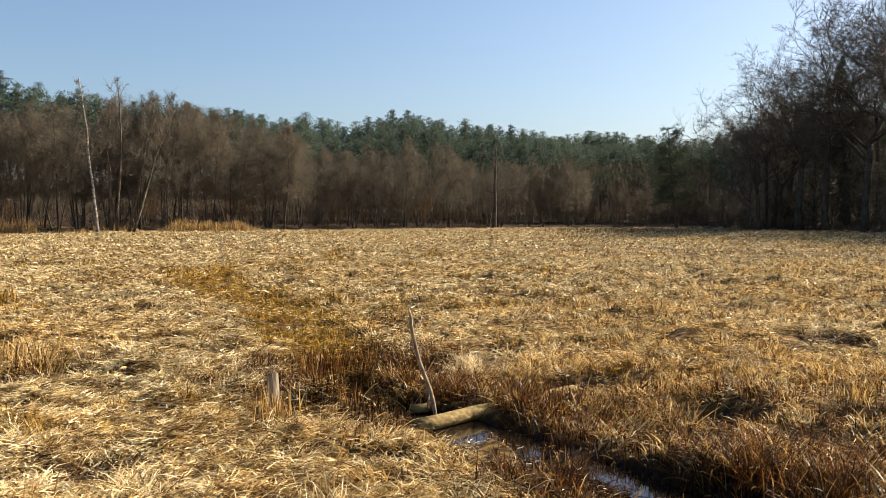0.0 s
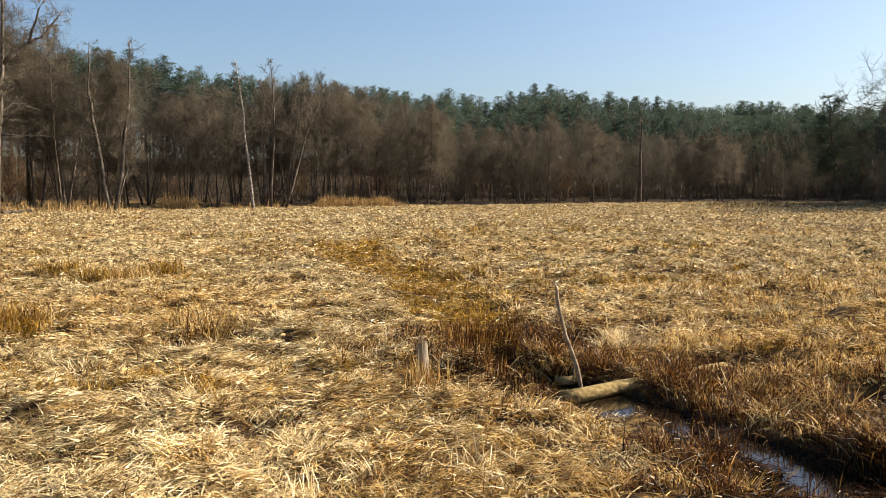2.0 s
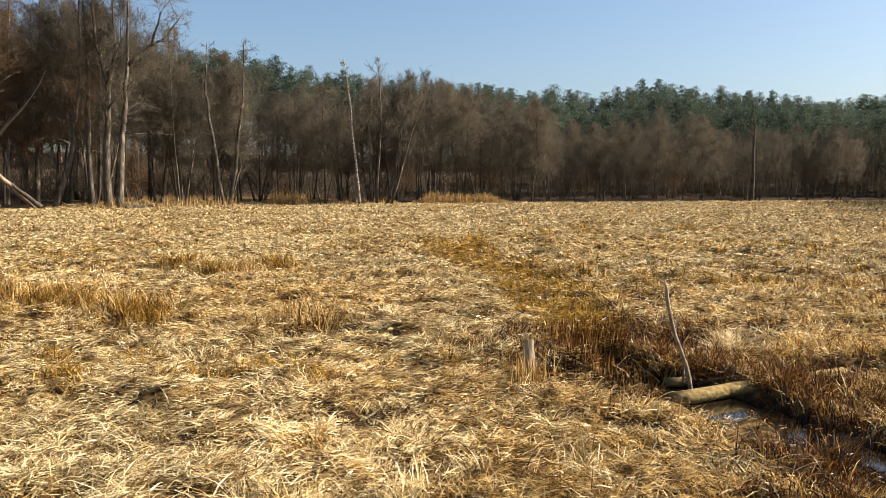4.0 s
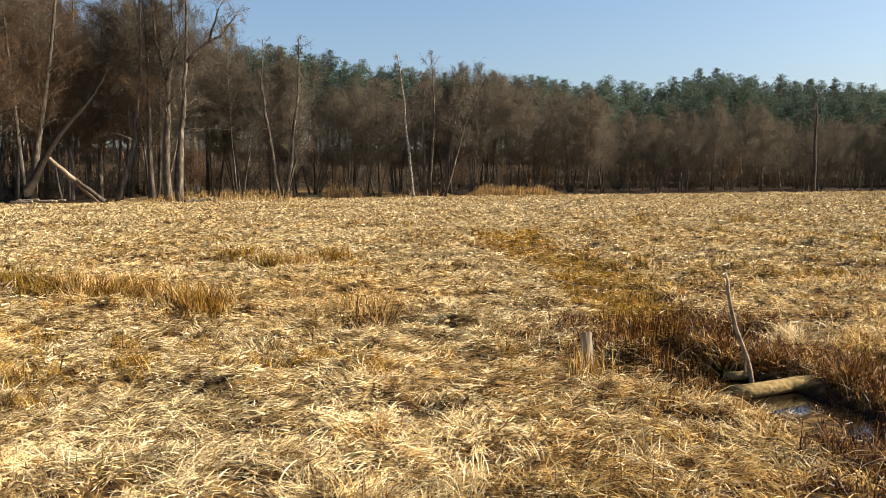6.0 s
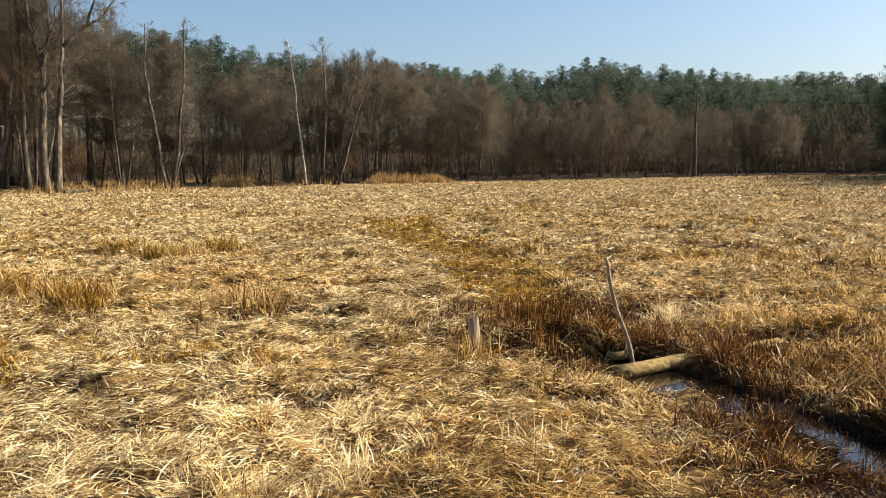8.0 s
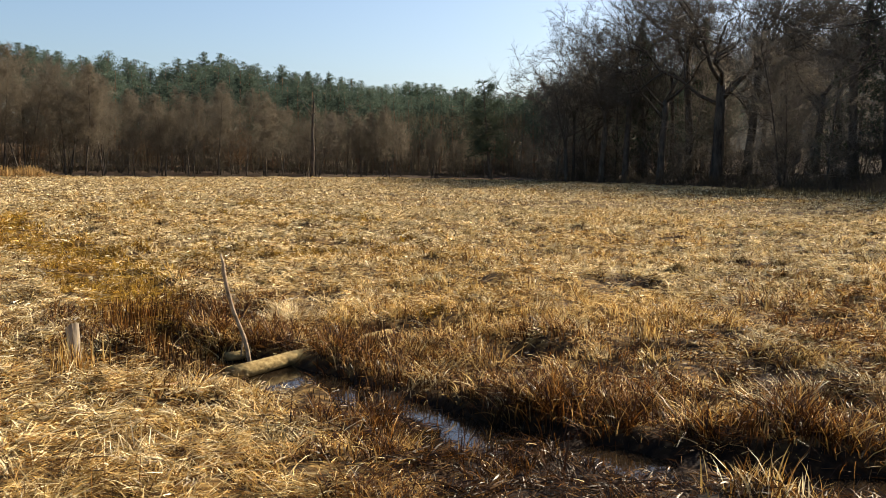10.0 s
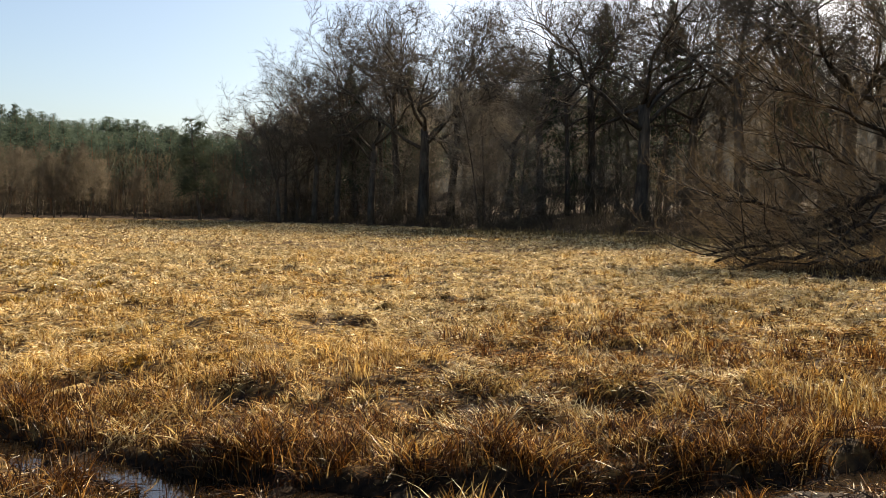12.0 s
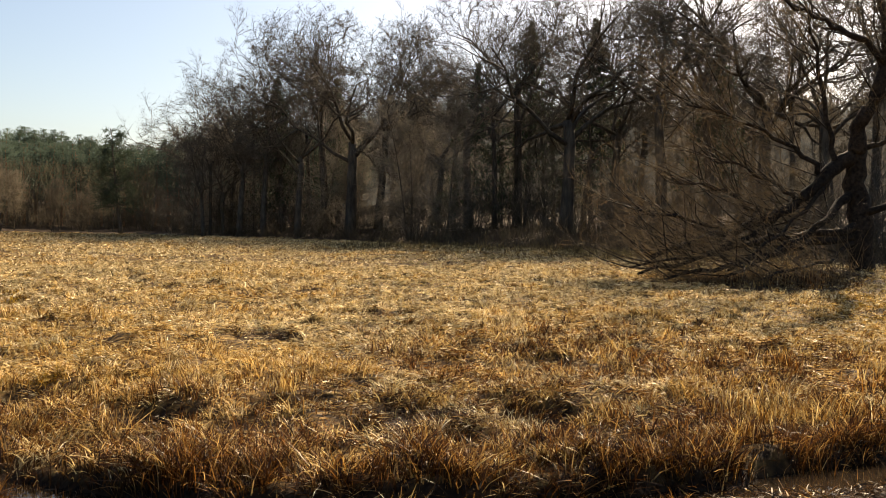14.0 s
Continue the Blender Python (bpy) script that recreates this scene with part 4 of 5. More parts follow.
while az < 76:
    edge = float(np.interp(az, EDGE_AZ, EDGE_D))
    plant(inner, used_inner, r.randrange(3), stand_at(None, az, edge + r.uniform(14, 45), r.uniform(0.6, 0.95) + 0.2 * (az > 38), r.uniform(0, 360)))
    az += r.uniform(2.3, 4.0) if az < 36 else r.uniform(1.4, 2.4)

az = 82.0
while az < 300:
    edge = float(np.interp(az if az < 180 else az - 360, EDGE_AZ, EDGE_D))
    plant(inner, used_inner, r.randrange(3), stand_at(None, az, edge + r.uniform(2, 14), r.uniform(0.7, 0.95), r.uniform(0, 360)))
    az += r.uniform(7, 12)


# saplings and brushwood that fill the woods
def brushwood(name, seed, az0, az1, stems, twigs, bark, leaf, label, back, top_lo, top_hi, start=11):
    rg = np.random.default_rng(seed)
    ob = tagged(new(name), label, "undergrowth", kind="stuff")
    for part_name, n, mat in (("stems", stems, bark), ("twigs", twigs, leaf)):
        az = rg.uniform(az0, az1, n)
        d = np.interp(az, EDGE_AZ, EDGE_D) + start + rg.uniform(0, 1, n) ** 1.3 * back + 11 * smooth((az + 42) / 3) * smooth((-20 - az) / 4)
        x, y = d * np.sin(np.radians(az)), d * np.cos(np.radians(az))
        z = land(x, y)
        q = rg.uniform(0, 6.28, n)
        side = np.stack([np.cos(q), np.sin(q), 0 * q], -1)
        if part_name == "stems":
            h = rg.uniform(top_lo, top_hi, n)
            lean = rg.normal(0, 0.07, (n, 2))
            bow = rg.normal(0, 0.05, (n, 2))
            rows = [np.stack([x + (lean[:, 0] * u + bow[:, 0] * u * u) * h, y + (lean[:, 1] * u + bow[:, 1] * u * u) * h, z - 0.1 + h * u], -1) for u in (0, 0.4, 0.75, 1.0)]
            w = rg.uniform(0.06, 0.16, n)
        else:
            z = z + top_hi * 0.7 * rg.uniform(0, 1, n) ** 1.2
            ln = rg.uniform(0.5, 1.5, n)
            tilt = rg.uniform(0.1, 1.3, n)
            p2 = rg.uniform(0, 6.28, n)
            rows = [np.stack([x + np.cos(p2) * np.sin(tilt) * ln * u, y + np.sin(p2) * np.sin(tilt) * ln * u, z + np.cos(tilt) * ln * u], -1) for u in (0, 1)]
            w = rg.uniform(0.03, 0.06, n)
        v, t3 = ribbons(np.stack(rows, 1), side, w)
        part(part_name, fast_mesh(name + "_" + part_name, v, t3, mat), ob)
    return ob


brushwood("brushwood", 61, -52, 17, 260, 90000, ALDER_BARK, SHADED_BRUSH, "grey saplings and dark brushwood filling the alder wood", 26, 5, 11, 13)
brushwood("brushwood", 62, 18, 78, 450, 26000, OAK_BARK, YOUNG_TWIG, "dark saplings and brushwood filling the oak wood", 80, 2, 8)

# scrub added to stand for the shade at the oak wood's foot
brushwood("scrub", 63, 18, 74, 60, 11000, OAK_BARK, SHADED_BRUSH, "low brown scrub and twigs added as shade along the edge of the oak wood", 15, 0.5, 1.2, -1.5)

# added woods far beyond, haze painted as glow: ridges with a ragged line of tops
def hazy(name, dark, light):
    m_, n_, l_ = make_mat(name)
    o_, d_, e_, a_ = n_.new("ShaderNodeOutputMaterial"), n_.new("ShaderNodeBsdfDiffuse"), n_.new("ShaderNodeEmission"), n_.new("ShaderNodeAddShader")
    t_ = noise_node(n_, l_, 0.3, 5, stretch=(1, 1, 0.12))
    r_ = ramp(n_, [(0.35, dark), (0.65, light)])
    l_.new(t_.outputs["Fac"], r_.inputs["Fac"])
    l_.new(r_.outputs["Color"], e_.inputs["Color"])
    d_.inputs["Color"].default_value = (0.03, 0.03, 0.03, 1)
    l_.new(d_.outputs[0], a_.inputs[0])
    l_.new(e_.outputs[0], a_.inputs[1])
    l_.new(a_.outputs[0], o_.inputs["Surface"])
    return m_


def ridge(seed, d, az0, az1, low, high, material):
    """A flat sheet for a far wood: overlapping pointed and rounded tops along an arc."""
    r = random.Random(seed)
    step = 0.05
    az_b = np.arange(az0, az1, step)
    top = np.full(len(az_b), low * 1.0)
    az = az0
    while az < az1:
        w, h = r.uniform(0.5, 1.3), low + (high - low) * r.random()
        u = np.abs(az_b - az) / w
        top = np.maximum(top, np.where(u < 1, h * (1 - 0.22 * u ** r.uniform(1.0, 2.2)), 0))
        az += r.uniform(0.25, 0.7)
    top = top * (1 - 0.5 * smooth((az0 + 5 - az_b) / 5)) + 0.05 * high * np.array([r.uniform(-1, 1) for _ in az_b])
    xb, yb = d * np.sin(np.radians(az_b)), d * np.cos(np.radians(az_b))
    vb = np.concatenate([np.stack([xb, yb, 0 * xb - 2], -1), np.stack([xb, yb, top], -1)])
    k_ = len(az_b)
    ob = new("backdrop", mesh_of("backdrop", vb, [(k, k + 1, k_ + k + 1, k_ + k) for k in range(k_ - 1)], material))
    return tagged(ob, "flat backdrop of far woods, its haze painted as glow", "backdrop", kind="structure")


# emission stands in for the haze seen between the trunks
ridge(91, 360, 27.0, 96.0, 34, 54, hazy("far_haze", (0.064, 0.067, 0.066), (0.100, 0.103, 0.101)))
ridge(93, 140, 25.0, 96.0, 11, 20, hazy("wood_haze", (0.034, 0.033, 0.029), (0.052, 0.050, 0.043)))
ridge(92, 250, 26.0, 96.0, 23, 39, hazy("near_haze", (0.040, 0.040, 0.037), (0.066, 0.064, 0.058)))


# conifers among the oaks
spruces = [tree_thing("spruce_tree", *conifer(700 + k, 20.0, (0.12, 0.2)[k], (0.33, 0.29)[k], True, 180, 52, 0.25, 0.17), OAK_BARK, SPRUCE,
                      "dark spruce standing among bare oaks", group="spruces in the oak wood") for k in range(2)]
used_spruce = set()
for k, (az, d, top) in enumerate([(41.0, 88, 13.1), (45.7, 92, 13.5), (37.2, 80, 10.6), (52.5, 84, 12.3), (24.8, 96, 9.4), (28.0, 99, 9.5), (43.2, 99, 9.8)]):
    x, y = polar(az, d)
    plant(spruces, used_spruce, k % 2, stand_at(None, az, d, (d * math.tan(radians(top)) + EYE - land1(x, y)) / 20.0, 71 * k))

# young trees with dense twigs that close the oak wood from the ground up
young = [tree_thing("young_tree", *slender_tree(740 + k, 11.0, (1, 2, 1)[k], 0.08, 0.08, 0.24, 84, 14, 4, 0.09, 0.026, (62, 100)), OAK_BARK, YOUNG_TWIG,
                    "leafless young tree with dense dark twigs", group="young trees in the oak wood") for k in range(3)]
used_young = set()
r = random.Random(43)
az = 18.6
while az < 66:
    edge = float(np.interp(az, EDGE_AZ, EDGE_D))
    for back in ((r.uniform(3, 14), r.uniform(18, 40)) if az < 36 else (r.uniform(8, 40),)):
        plant(young, used_young, r.randrange(3), stand_at(None, az + r.uniform(-0.8, 0.8), edge + back + 6 * (az > 36), r.uniform(0.65, 1.1) * (1 + 0.012 * back), r.uniform(0, 360)))
    az += r.uniform(1.3, 2.2)


# undergrowth
def bush(seed, height, stems, width=0.03):
    r = random.Random(seed)
    wood, crown = Wood(), Wood()
    for k in range(stems):
        q = 2 * math.pi * k / stems + r.uniform(-0.3, 0.3)
        out = r.uniform(0.15, 0.9)
        line = bent(r, Vector((0.15 * math.cos(q), 0.15 * math.sin(q), -0.1)), Vector((math.cos(q) * out, math.sin(q) * out, 1)), height * r.uniform(0.6, 1.0), 4, 0.1, 0.02)
        wood.tube(line, [0.035, 0.028, 0.02, 0.013, 0.006], 3)
        spray(r, crown, line, 26, height * 0.28, width, 3)
    return wood, crown


bushes = [tree_thing("bush", *bush(800 + k, 4.0, (11, 9, 13)[k]), (ALDER_BARK, OAK_BARK, ALDER_BARK)[k], (TWIG, OAK_TWIG, RED_TWIG)[k], "leafless brown bush at the foot of the trees", "bush", group="undergrowth") for k in range(3)]
used_bush = set()
r = random.Random(31)
for az0, az1, step in ((-52, 18, 1.5), (18, 64, 1.1)):
    az = az0
    while az < az1:
        edge = float(np.interp(az, EDGE_AZ, EDGE_D))
        d = edge + (r.uniform(9, 28) if az < 18 else r.uniform(2, 14) if az < 34 else r.uniform(5, 26))
        v = r.choice((0, 0, 2)) if az < 18 else r.choice((1, 1, 1, 0))
        plant(bushes, used_bush, v, stand_at(None, az, d, r.uniform(0.5, 1.5), r.uniform(0, 360)))
        az += r.uniform(0.6, 1.4) * step


# ---- trees with a shape of their own ----
def spot(az, el, d):
    x, y = polar(az, d)
    return Vector((x, y, EYE + d * math.tan(radians(el))))


def drawn_tree(name, seed, d, stems, bark, leaf, label, branches=26, twigs=12, fine=3, ln0=3.0, low=0.3, width=0.034, limb_tilt=(40, 80), droop=0.0, turn_up=0.1):
    """A tree whose stems follow given lines: each stem is (radius, [(azimuth, elevation), ...])."""
    r = random.Random(seed)
    wood, crown = Wood(), Wood()
    foot = spot(stems[0][1][0][0], stems[0][1][0][1], d)
    foot.z = land1(foot.x, foot.y)
    for rad, way in stems:
        pts_ = [spot(q[0], q[1], d + (q[2] if len(q) > 2 else 0)) - foot for q in way]
        if len(way[0]) < 4 and way[0][1] < 0:
            pts_[0].z = -0.3
        line = []
        for a_, b_ in zip(pts_, pts_[1:]):
            for j in range(3):
                line.append(a_.lerp(b_, j / 3) + Vector((r.gauss(0, 0.05), r.gauss(0, 0.05), 0)))
        line.append(pts_[-1])
        k = len(line) - 1
        wood.tube(line, [rad * (1.25 if j == 0 else 1.0) * (1 - 0.9 * j / k) + 0.015 for j in range(k + 1)], 7)
        total = sum((b_ - a_).length for a_, b_ in zip(line, line[1:]))
        for b in range(int(branches * min(1.0, total / 10))):
            u = low + (0.99 - low) * (b + r.random()) / max(1, int(branches * min(1.0, total / 10)))
            p, w = at_line(line, min(u, 0.99))
            ln = ln0 * (1.2 - u) ** 0.6 * r.uniform(0.5, 1.15)
            br = bent(r, p, turned(r, w, r.uniform(*limb_tilt)), ln, 3, 0.14, turn_up)
            rr = max(0.016, rad * 0.28 * (1.15 - u))
            (wood if rr > 0.035 or not twigs else crown).tube(br, [rr, rr * 0.7, rr * 0.4, 0.008], 4)
            if twigs:
                spray(r, crown, br, twigs, ln * 0.5, width, fine, droop)
    ob = tagged(new(name), label, "tree")
    ob.location = foot
    part("trunk", mesh_of(name + "_trunk", wood.v, wood.f, bark, True), ob)
    if crown.f:
        part("crown", mesh_of(name + "_crown", crown.v, crown.f, leaf), ob)
    return ob


drawn_tree("alder_tree", 1, 76, [(0.34, [(-37.3, -1.2), (-37.2, 2.5), (-37.05, 6.2), (-37.7, 8.5), (-38.1, 14)]), (0.2, [(-37.05, 6.2, 0, 1), (-36.6, 8.2), (-36.8, 13)]), (0.12, [(-37.25, 0.2, 0, 1), (-36.7, 2.0), (-36.2, 5.0)])],
           ALDER_BARK, TWIG, "old alder with a forked bole and bare crown", 30, ln0=3.4, low=0.35)
drawn_tree("alder_tree", 2, 75, [(0.33, [(-36.66, -1.2), (-36.4, 2), (-36.1, 5), (-35.9, 8), (-35.7, 14)]), (0.16, [(-35.9, 7.4, 0, 1), (-34.6, 8.6), (-33.6, 9.2), (-32.6, 10.6)]), (0.10, [(-34.6, 8.6, 0, 1), (-33.9, 10.6), (-33.2, 11.6)])],
           ALDER_BARK, TWIG, "tall alder with one long side limb", 30, ln0=3.2, low=0.35)
drawn_tree("alder_tree", 3, 77, [(0.24, [(-38.2, -1.2), (-38.3, 4), (-38.2, 8), (-38.4, 13.5)])], ALDER_BARK, TWIG, "straight slender alder with a bare crown", 28, low=0.35)
drawn_tree("alder_tree", 4, 76, [(0.27, [(-40.25, -1.25), (-39.2, 2.3), (-38.7, 6), (-38.5, 13)])], ALDER_BARK, RED_TWIG, "leaning alder with reddish-brown twigs", 38, 20, 4, ln0=4.0, width=0.024)
drawn_tree("alder_tree", 5, 76, [(0.3, [(-45.0, -1.3), (-44.3, 4), (-43.6, 8), (-42.8, 14)]), (0.2, [(-45.3, -1.3), (-45.8, 5), (-46.2, 13)])], ALDER_BARK, RED_TWIG, "twin-stemmed alder with reddish-brown twigs", 44, 22, 4, ln0=4.4, low=0.25, width=0.024)
drawn_tree("alder_tree", 6, 80, [(0.22, [(-42.8, -1.2), (-42.7, 4), (-42.2, 13)]), (0.16, [(-43.3, -1.2), (-43.6, 4), (-43.2, 12)])], ALDER_BARK, RED_TWIG, "slim alder pair with reddish-brown twigs", 44, 22, 4, ln0=4.4, low=0.25, width=0.024)
drawn_tree("alder_tree", 61, 82, [(0.24, [(-41.2, -1.1), (-41.0, 4), (-40.6, 13)])], ALDER_BARK, RED_TWIG, "alder with a dense reddish-brown crown", 48, 22, 4, ln0=4.6, low=0.25, width=0.024)
drawn_tree("alder_tree", 62, 74, [(0.26, [(-47.3, -1.3), (-47.0, 5), (-46.2, 13.5)])], ALDER_BARK, RED_TWIG, "alder with a dense reddish-brown crown", 48, 22, 4, ln0=4.6, low=0.3, width=0.024)
drawn_tree("alder_tree", 63, 88, [(0.22, [(-44.2, -1.0), (-44.0, 5), (-43.8, 13)])], ALDER_BARK, RED_TWIG, "alder with a dense reddish-brown crown", 48, 22, 4, ln0=4.8, low=0.25, width=0.024)
drawn_tree("alder_tree", 64, 90, [(0.22, [(-39.6, -1.0), (-39.4, 5), (-39.5, 12.5)])], ALDER_BARK, TWIG, "alder with a dense bare crown", 48, 22, 4, ln0=4.6, low=0.25, width=0.024)
drawn_tree("alder_tree", 65, 92, [(0.2, [(-34.8, -1.0), (-34.7, 5), (-34.9, 9.2)])], ALDER_BARK, TWIG, "alder with a dense bare crown", 44, 22, 4, ln0=3.8, low=0.25, width=0.024)
drawn_tree("alder_tree", 7, 77.5, [(0.2, [(-30.3, -1.15), (-30.75, 1.5), (-31.15, 4.5), (-31.3, 6.5), (-31.2, 8.9)]), (0.2, [(-30.0, -1.15), (-29.4, 2.5), (-29.05, 5.5), (-28.9, 9.1)]), (0.09, [(-29.9, -0.9, 0, 1), (-29.2, 1.5), (-28.2, 3.0)])],
           ALDER_BARK, TWIG, "two-stemmed alder spreading from one foot", 30, ln0=2.4, low=0.3)
drawn_tree("birch_tree", 8, 80, [(0.14, [(-21.69, -1.15), (-21.95, 2), (-22.2, 5), (-22.6, 8.2)])], BIRCH_BARK, TWIG, "slender birch with a pale stem", 24, ln0=1.8, low=0.45)
drawn_tree("alder_tree", 9, 81, [(0.13, [(-20.9, -1.1), (-20.95, 3), (-21.3, 6)]), (0.13, [(-20.6, -1.1), (-20.2, 4), (-20.4, 8)]), (0.12, [(-19.9, -1.1), (-19.0, 3), (-18.2, 7)]), (0.11, [(-19.6, -1.1), (-18.2, 3.5), (-17.0, 6.6)])],
           ALDER_BARK, TWIG, "clump of slender alder stems spreading apart", 24, ln0=2.6, low=0.35)
drawn_tree("dead_tree", 10, 97, [(0.22, [(3.4, -0.95), (3.42, 1.5), (3.45, 3.2), (3.5, 4.4)]), (0.06, [(3.45, 2.9, 0, 1), (2.9, 3.6), (2.5, 4.3)]), (0.05, [(3.42, 1.3, 0, 1), (3.0, 1.5), (2.9, 1.75)]), (0.04, [(3.42, 0.8, 0, 1), (4.3, 0.7), (4.9, 0.9)])],
           OAK_BARK, TWIG, "dead standing tree with a broken top and short stubs", 12, 3, 1, 1.2, 0.3)
drawn_tree("lone_tree", 11, 96, [(0.2, [(15.06, -1.0), (14.85, 1.0), (14.6, 3.2), (14.4, 5.5)])], OAK_BARK, SPRUCE, "lone slightly leaning pine with a dense dark crown", 120, 18, 3, 2.7, 0.27, 0.045, (74, 104), 0.02, 0.0)
# bare leaning and fallen trunks
drawn_tree("leaning_trunk", 12, 72, [(0.36, [(-45.66, -1.35), (-44.4, 1.2), (-42.8, 3.6), (-41.35, 5.3)]), (0.08, [(-41.5, 5.1, 0, 1), (-40.8, 6.2), (-40.6, 7.0)])], WILLOW_BARK, TWIG, "dark dead trunk leaning far over", 5, 4, 1, 1.2, 0.75)


def lying(name, seed, a_, b_, r0, r1, material, label, bend=0.06, category="log", sides=10):
    """A fallen trunk or log between two points, with cut or broken ends."""
    r = random.Random(seed)
    a_, b_ = Vector(a_), Vector(b_)
    n = 9
    line = [a_.lerp(b_, k / n) + Vector((r.gauss(0, bend), r.gauss(0, bend), r.gauss(0, bend * 0.6))) * (0 < k < n) for k in range(n + 1)]
    wood = Wood()
    mid = (a_ + b_) / 2
    wood.tube([q - mid for q in line], [(r0 + (r1 - r0) * k / n) * r.uniform(0.92, 1.08) for k in range(n + 1)], sides)
    ob = tagged(new(name, mesh_of(name, wood.v, wood.f, material, True)), label, category)
    ob.location = mid
    return ob


lying("fallen_tree", 1, spot(-44.2, 1.7, 74), spot(-41.3, -1.25, 76), 0.14, 0.26, PALE_WOOD, "split fallen trunk with bare pale wood", 0.05, "fallen tree")
lying("fallen_tree", 2, spot(-43.6, 1.1, 75), spot(-41.0, -1.2, 75), 0.1, 0.2, OAK_BARK, "dark fallen trunk leaning on its neighbour", 0.05, "fallen tree")
lying("fallen_log", 4, spot(-10.0, -1.15, 85.5), spot(-6.2, -1.0, 87), 0.12, 0.07, OAK_BARK, "dark fallen log at the meadow edge", 0.1)
lying("fallen_log", 5, spot(-36.2, -1.25, 72), spot(-34.6, -1.2, 73), 0.16, 0.1, OAK_BARK, "dark fallen log at the meadow edge", 0.08)
lying("fallen_log", 6, spot(16.0, -0.98, 95), spot(19.0, -0.98, 93), 0.16, 0.1, OAK_BARK, "dark fallen log at the meadow edge", 0.08)
for k in range(6):
    x, y = polar(-45.6 + 0.35 * k, 70.5 + 0.4 * (k % 3))
    q = 0.7 * math.sin(3.1 * k)
    z = land1(x, y) + 0.14 + 0.10 * (k % 2)
    lying("cut_branch", 20 + k, (x - math.cos(q), y - math.sin(q), z), (x + math.cos(q), y + math.sin(q), z + 0.1), 0.11, 0.07, PALE_WOOD, "pale cut branch on a low heap at the meadow edge", 0.05, "branch")


# ---- the half-fallen willow ----
def willow():
    r = random.Random(77)
    foot = spot(61.28, -2.5, 32.0)
    foot.z = land1(foot.x, foot.y)
    ob = tagged(new("willow_tree"), "old willow, one stem upright, heavy limbs fallen to the ground", "tree")
    ob.location = foot
    limbs = [  # radius at the start and end, points as azimuth, elevation, distance
        (0.42, 0.30, [(61.2, -2.9, 32), (60.9, 0.2, 32), (60.53, 2.69, 32), (60.72, 4.86, 31.8)]),
        (0.30, 0.10, [(60.72, 4.7, 31.8), (60.61, 6.06, 31.6), (61.55, 7.96, 31.4), (62.03, 9.67, 31.2), (62.1, 11.0, 31), (61.7, 13.0, 31), (60.8, 17.0, 31)]),
        (0.29, 0.07, [(60.65, 4.5, 31.9), (59.51, 3.87, 31.5), (58.61, 2.69, 31), (57.5, 1.66, 30.6), (56.02, 0.6, 30), (53.66, -0.28, 29.4), (51.05, -0.95, 28.8), (48.9, -1.9, 28.2)]),
        (0.17, 0.04, [(61.0, -0.3, 32), (58.33, -0.56, 30.6), (56.46, -1.44, 29.6), (52.7, -2.4, 28.0), (49.8, -3.3, 26.8)]),
        (0.16, 0.04, [(60.9, 0.5, 32), (58.41, -0.01, 30.8), (54.88, -1.06, 29.4), (51.53, -1.94, 28.2), (48.1, -3.0, 27.0)]),
        (0.17, 0.04, [(60.6, 2.4, 32), (59.47, 0.93, 31), (57.78, -0.3, 29.8), (55.24, -2.1, 28.2), (53.4, -3.0, 27.0)]),
        (0.11, 0.03, [(59.55, 3.87, 31.5), (59.28, 5.49, 31.4), (58.62, 8.88, 31.2), (58.38, 10.86, 31), (57.56, 13.6, 31)]),
        (0.11, 0.025, [(58.9, 3.1, 31.2), (58.2, 4.09, 31), (56.63, 5.34, 30.6), (54.87, 6.5, 30.2), (52.86, 7.16, 29.8), (50.83, 7.72, 29.4)]),
        (0.09, 0.025, [(57.5, 1.66, 30.6), (56.41, 2.79, 30.4), (54.42, 3.84, 30), (52.04, 4.55, 29.6)]),
        (0.13, 0.04, [(62.03, 9.8, 31.2), (60.54, 11.4, 30.8), (59.09, 12.15, 30.4), (57.56, 13.03, 30), (56.0, 14.0, 29.6)]),
        (0.09, 0.025, [(56.02, 0.6, 30), (54.0, 1.9, 29.8), (51.8, 2.7, 29.4), (49.6, 3.0, 29)]),
        (0.08, 0.025, [(53.66, -0.28, 29.4), (51.6, 0.5, 29), (49.6, 0.7, 28.6), (47.6, 1.2, 28.2)]),
        (0.14, 0.04, [(61.4, 7.5, 31.4), (63.5, 9.0, 31.4), (65.5, 11.5, 31.4)]),
        (0.14, 0.04, [(60.9, 1.0, 32), (63.5, 2.0, 31.5), (66.0, 1.0, 31)]),
        (0.12, 0.03, [(60.7, 4.8, 31.8), (62.6, 5.2, 31.6), (65.0, 6.6, 31.4)]),
        (0.10, 0.03, [(60.9, 15, 31), (58.0, 18, 31), (55, 20, 30)]),
        (0.09, 0.03, [(59.51, 3.7, 31.5), (58.0, 1.2, 30.2), (55.8, -0.9, 28.6), (53.6, -2.6, 26.8)]),
        (0.08, 0.03, [(58.61, 2.5, 31), (56.6, 1.2, 30.6), (53.2, -0.6, 30.0), (50.2, -1.9, 29.0)]),
        (0.08, 0.03, [(60.95, -0.6, 32), (59.4, -1.6, 30.2), (57.0, -2.6, 28.0), (55.4, -3.2, 26.6)]),
        (0.08, 0.03, [(56.02, 0.5, 30), (53.8, -0.9, 29), (51.4, -2.0, 28), (47.6, -2.6, 27.0)]),
    ]
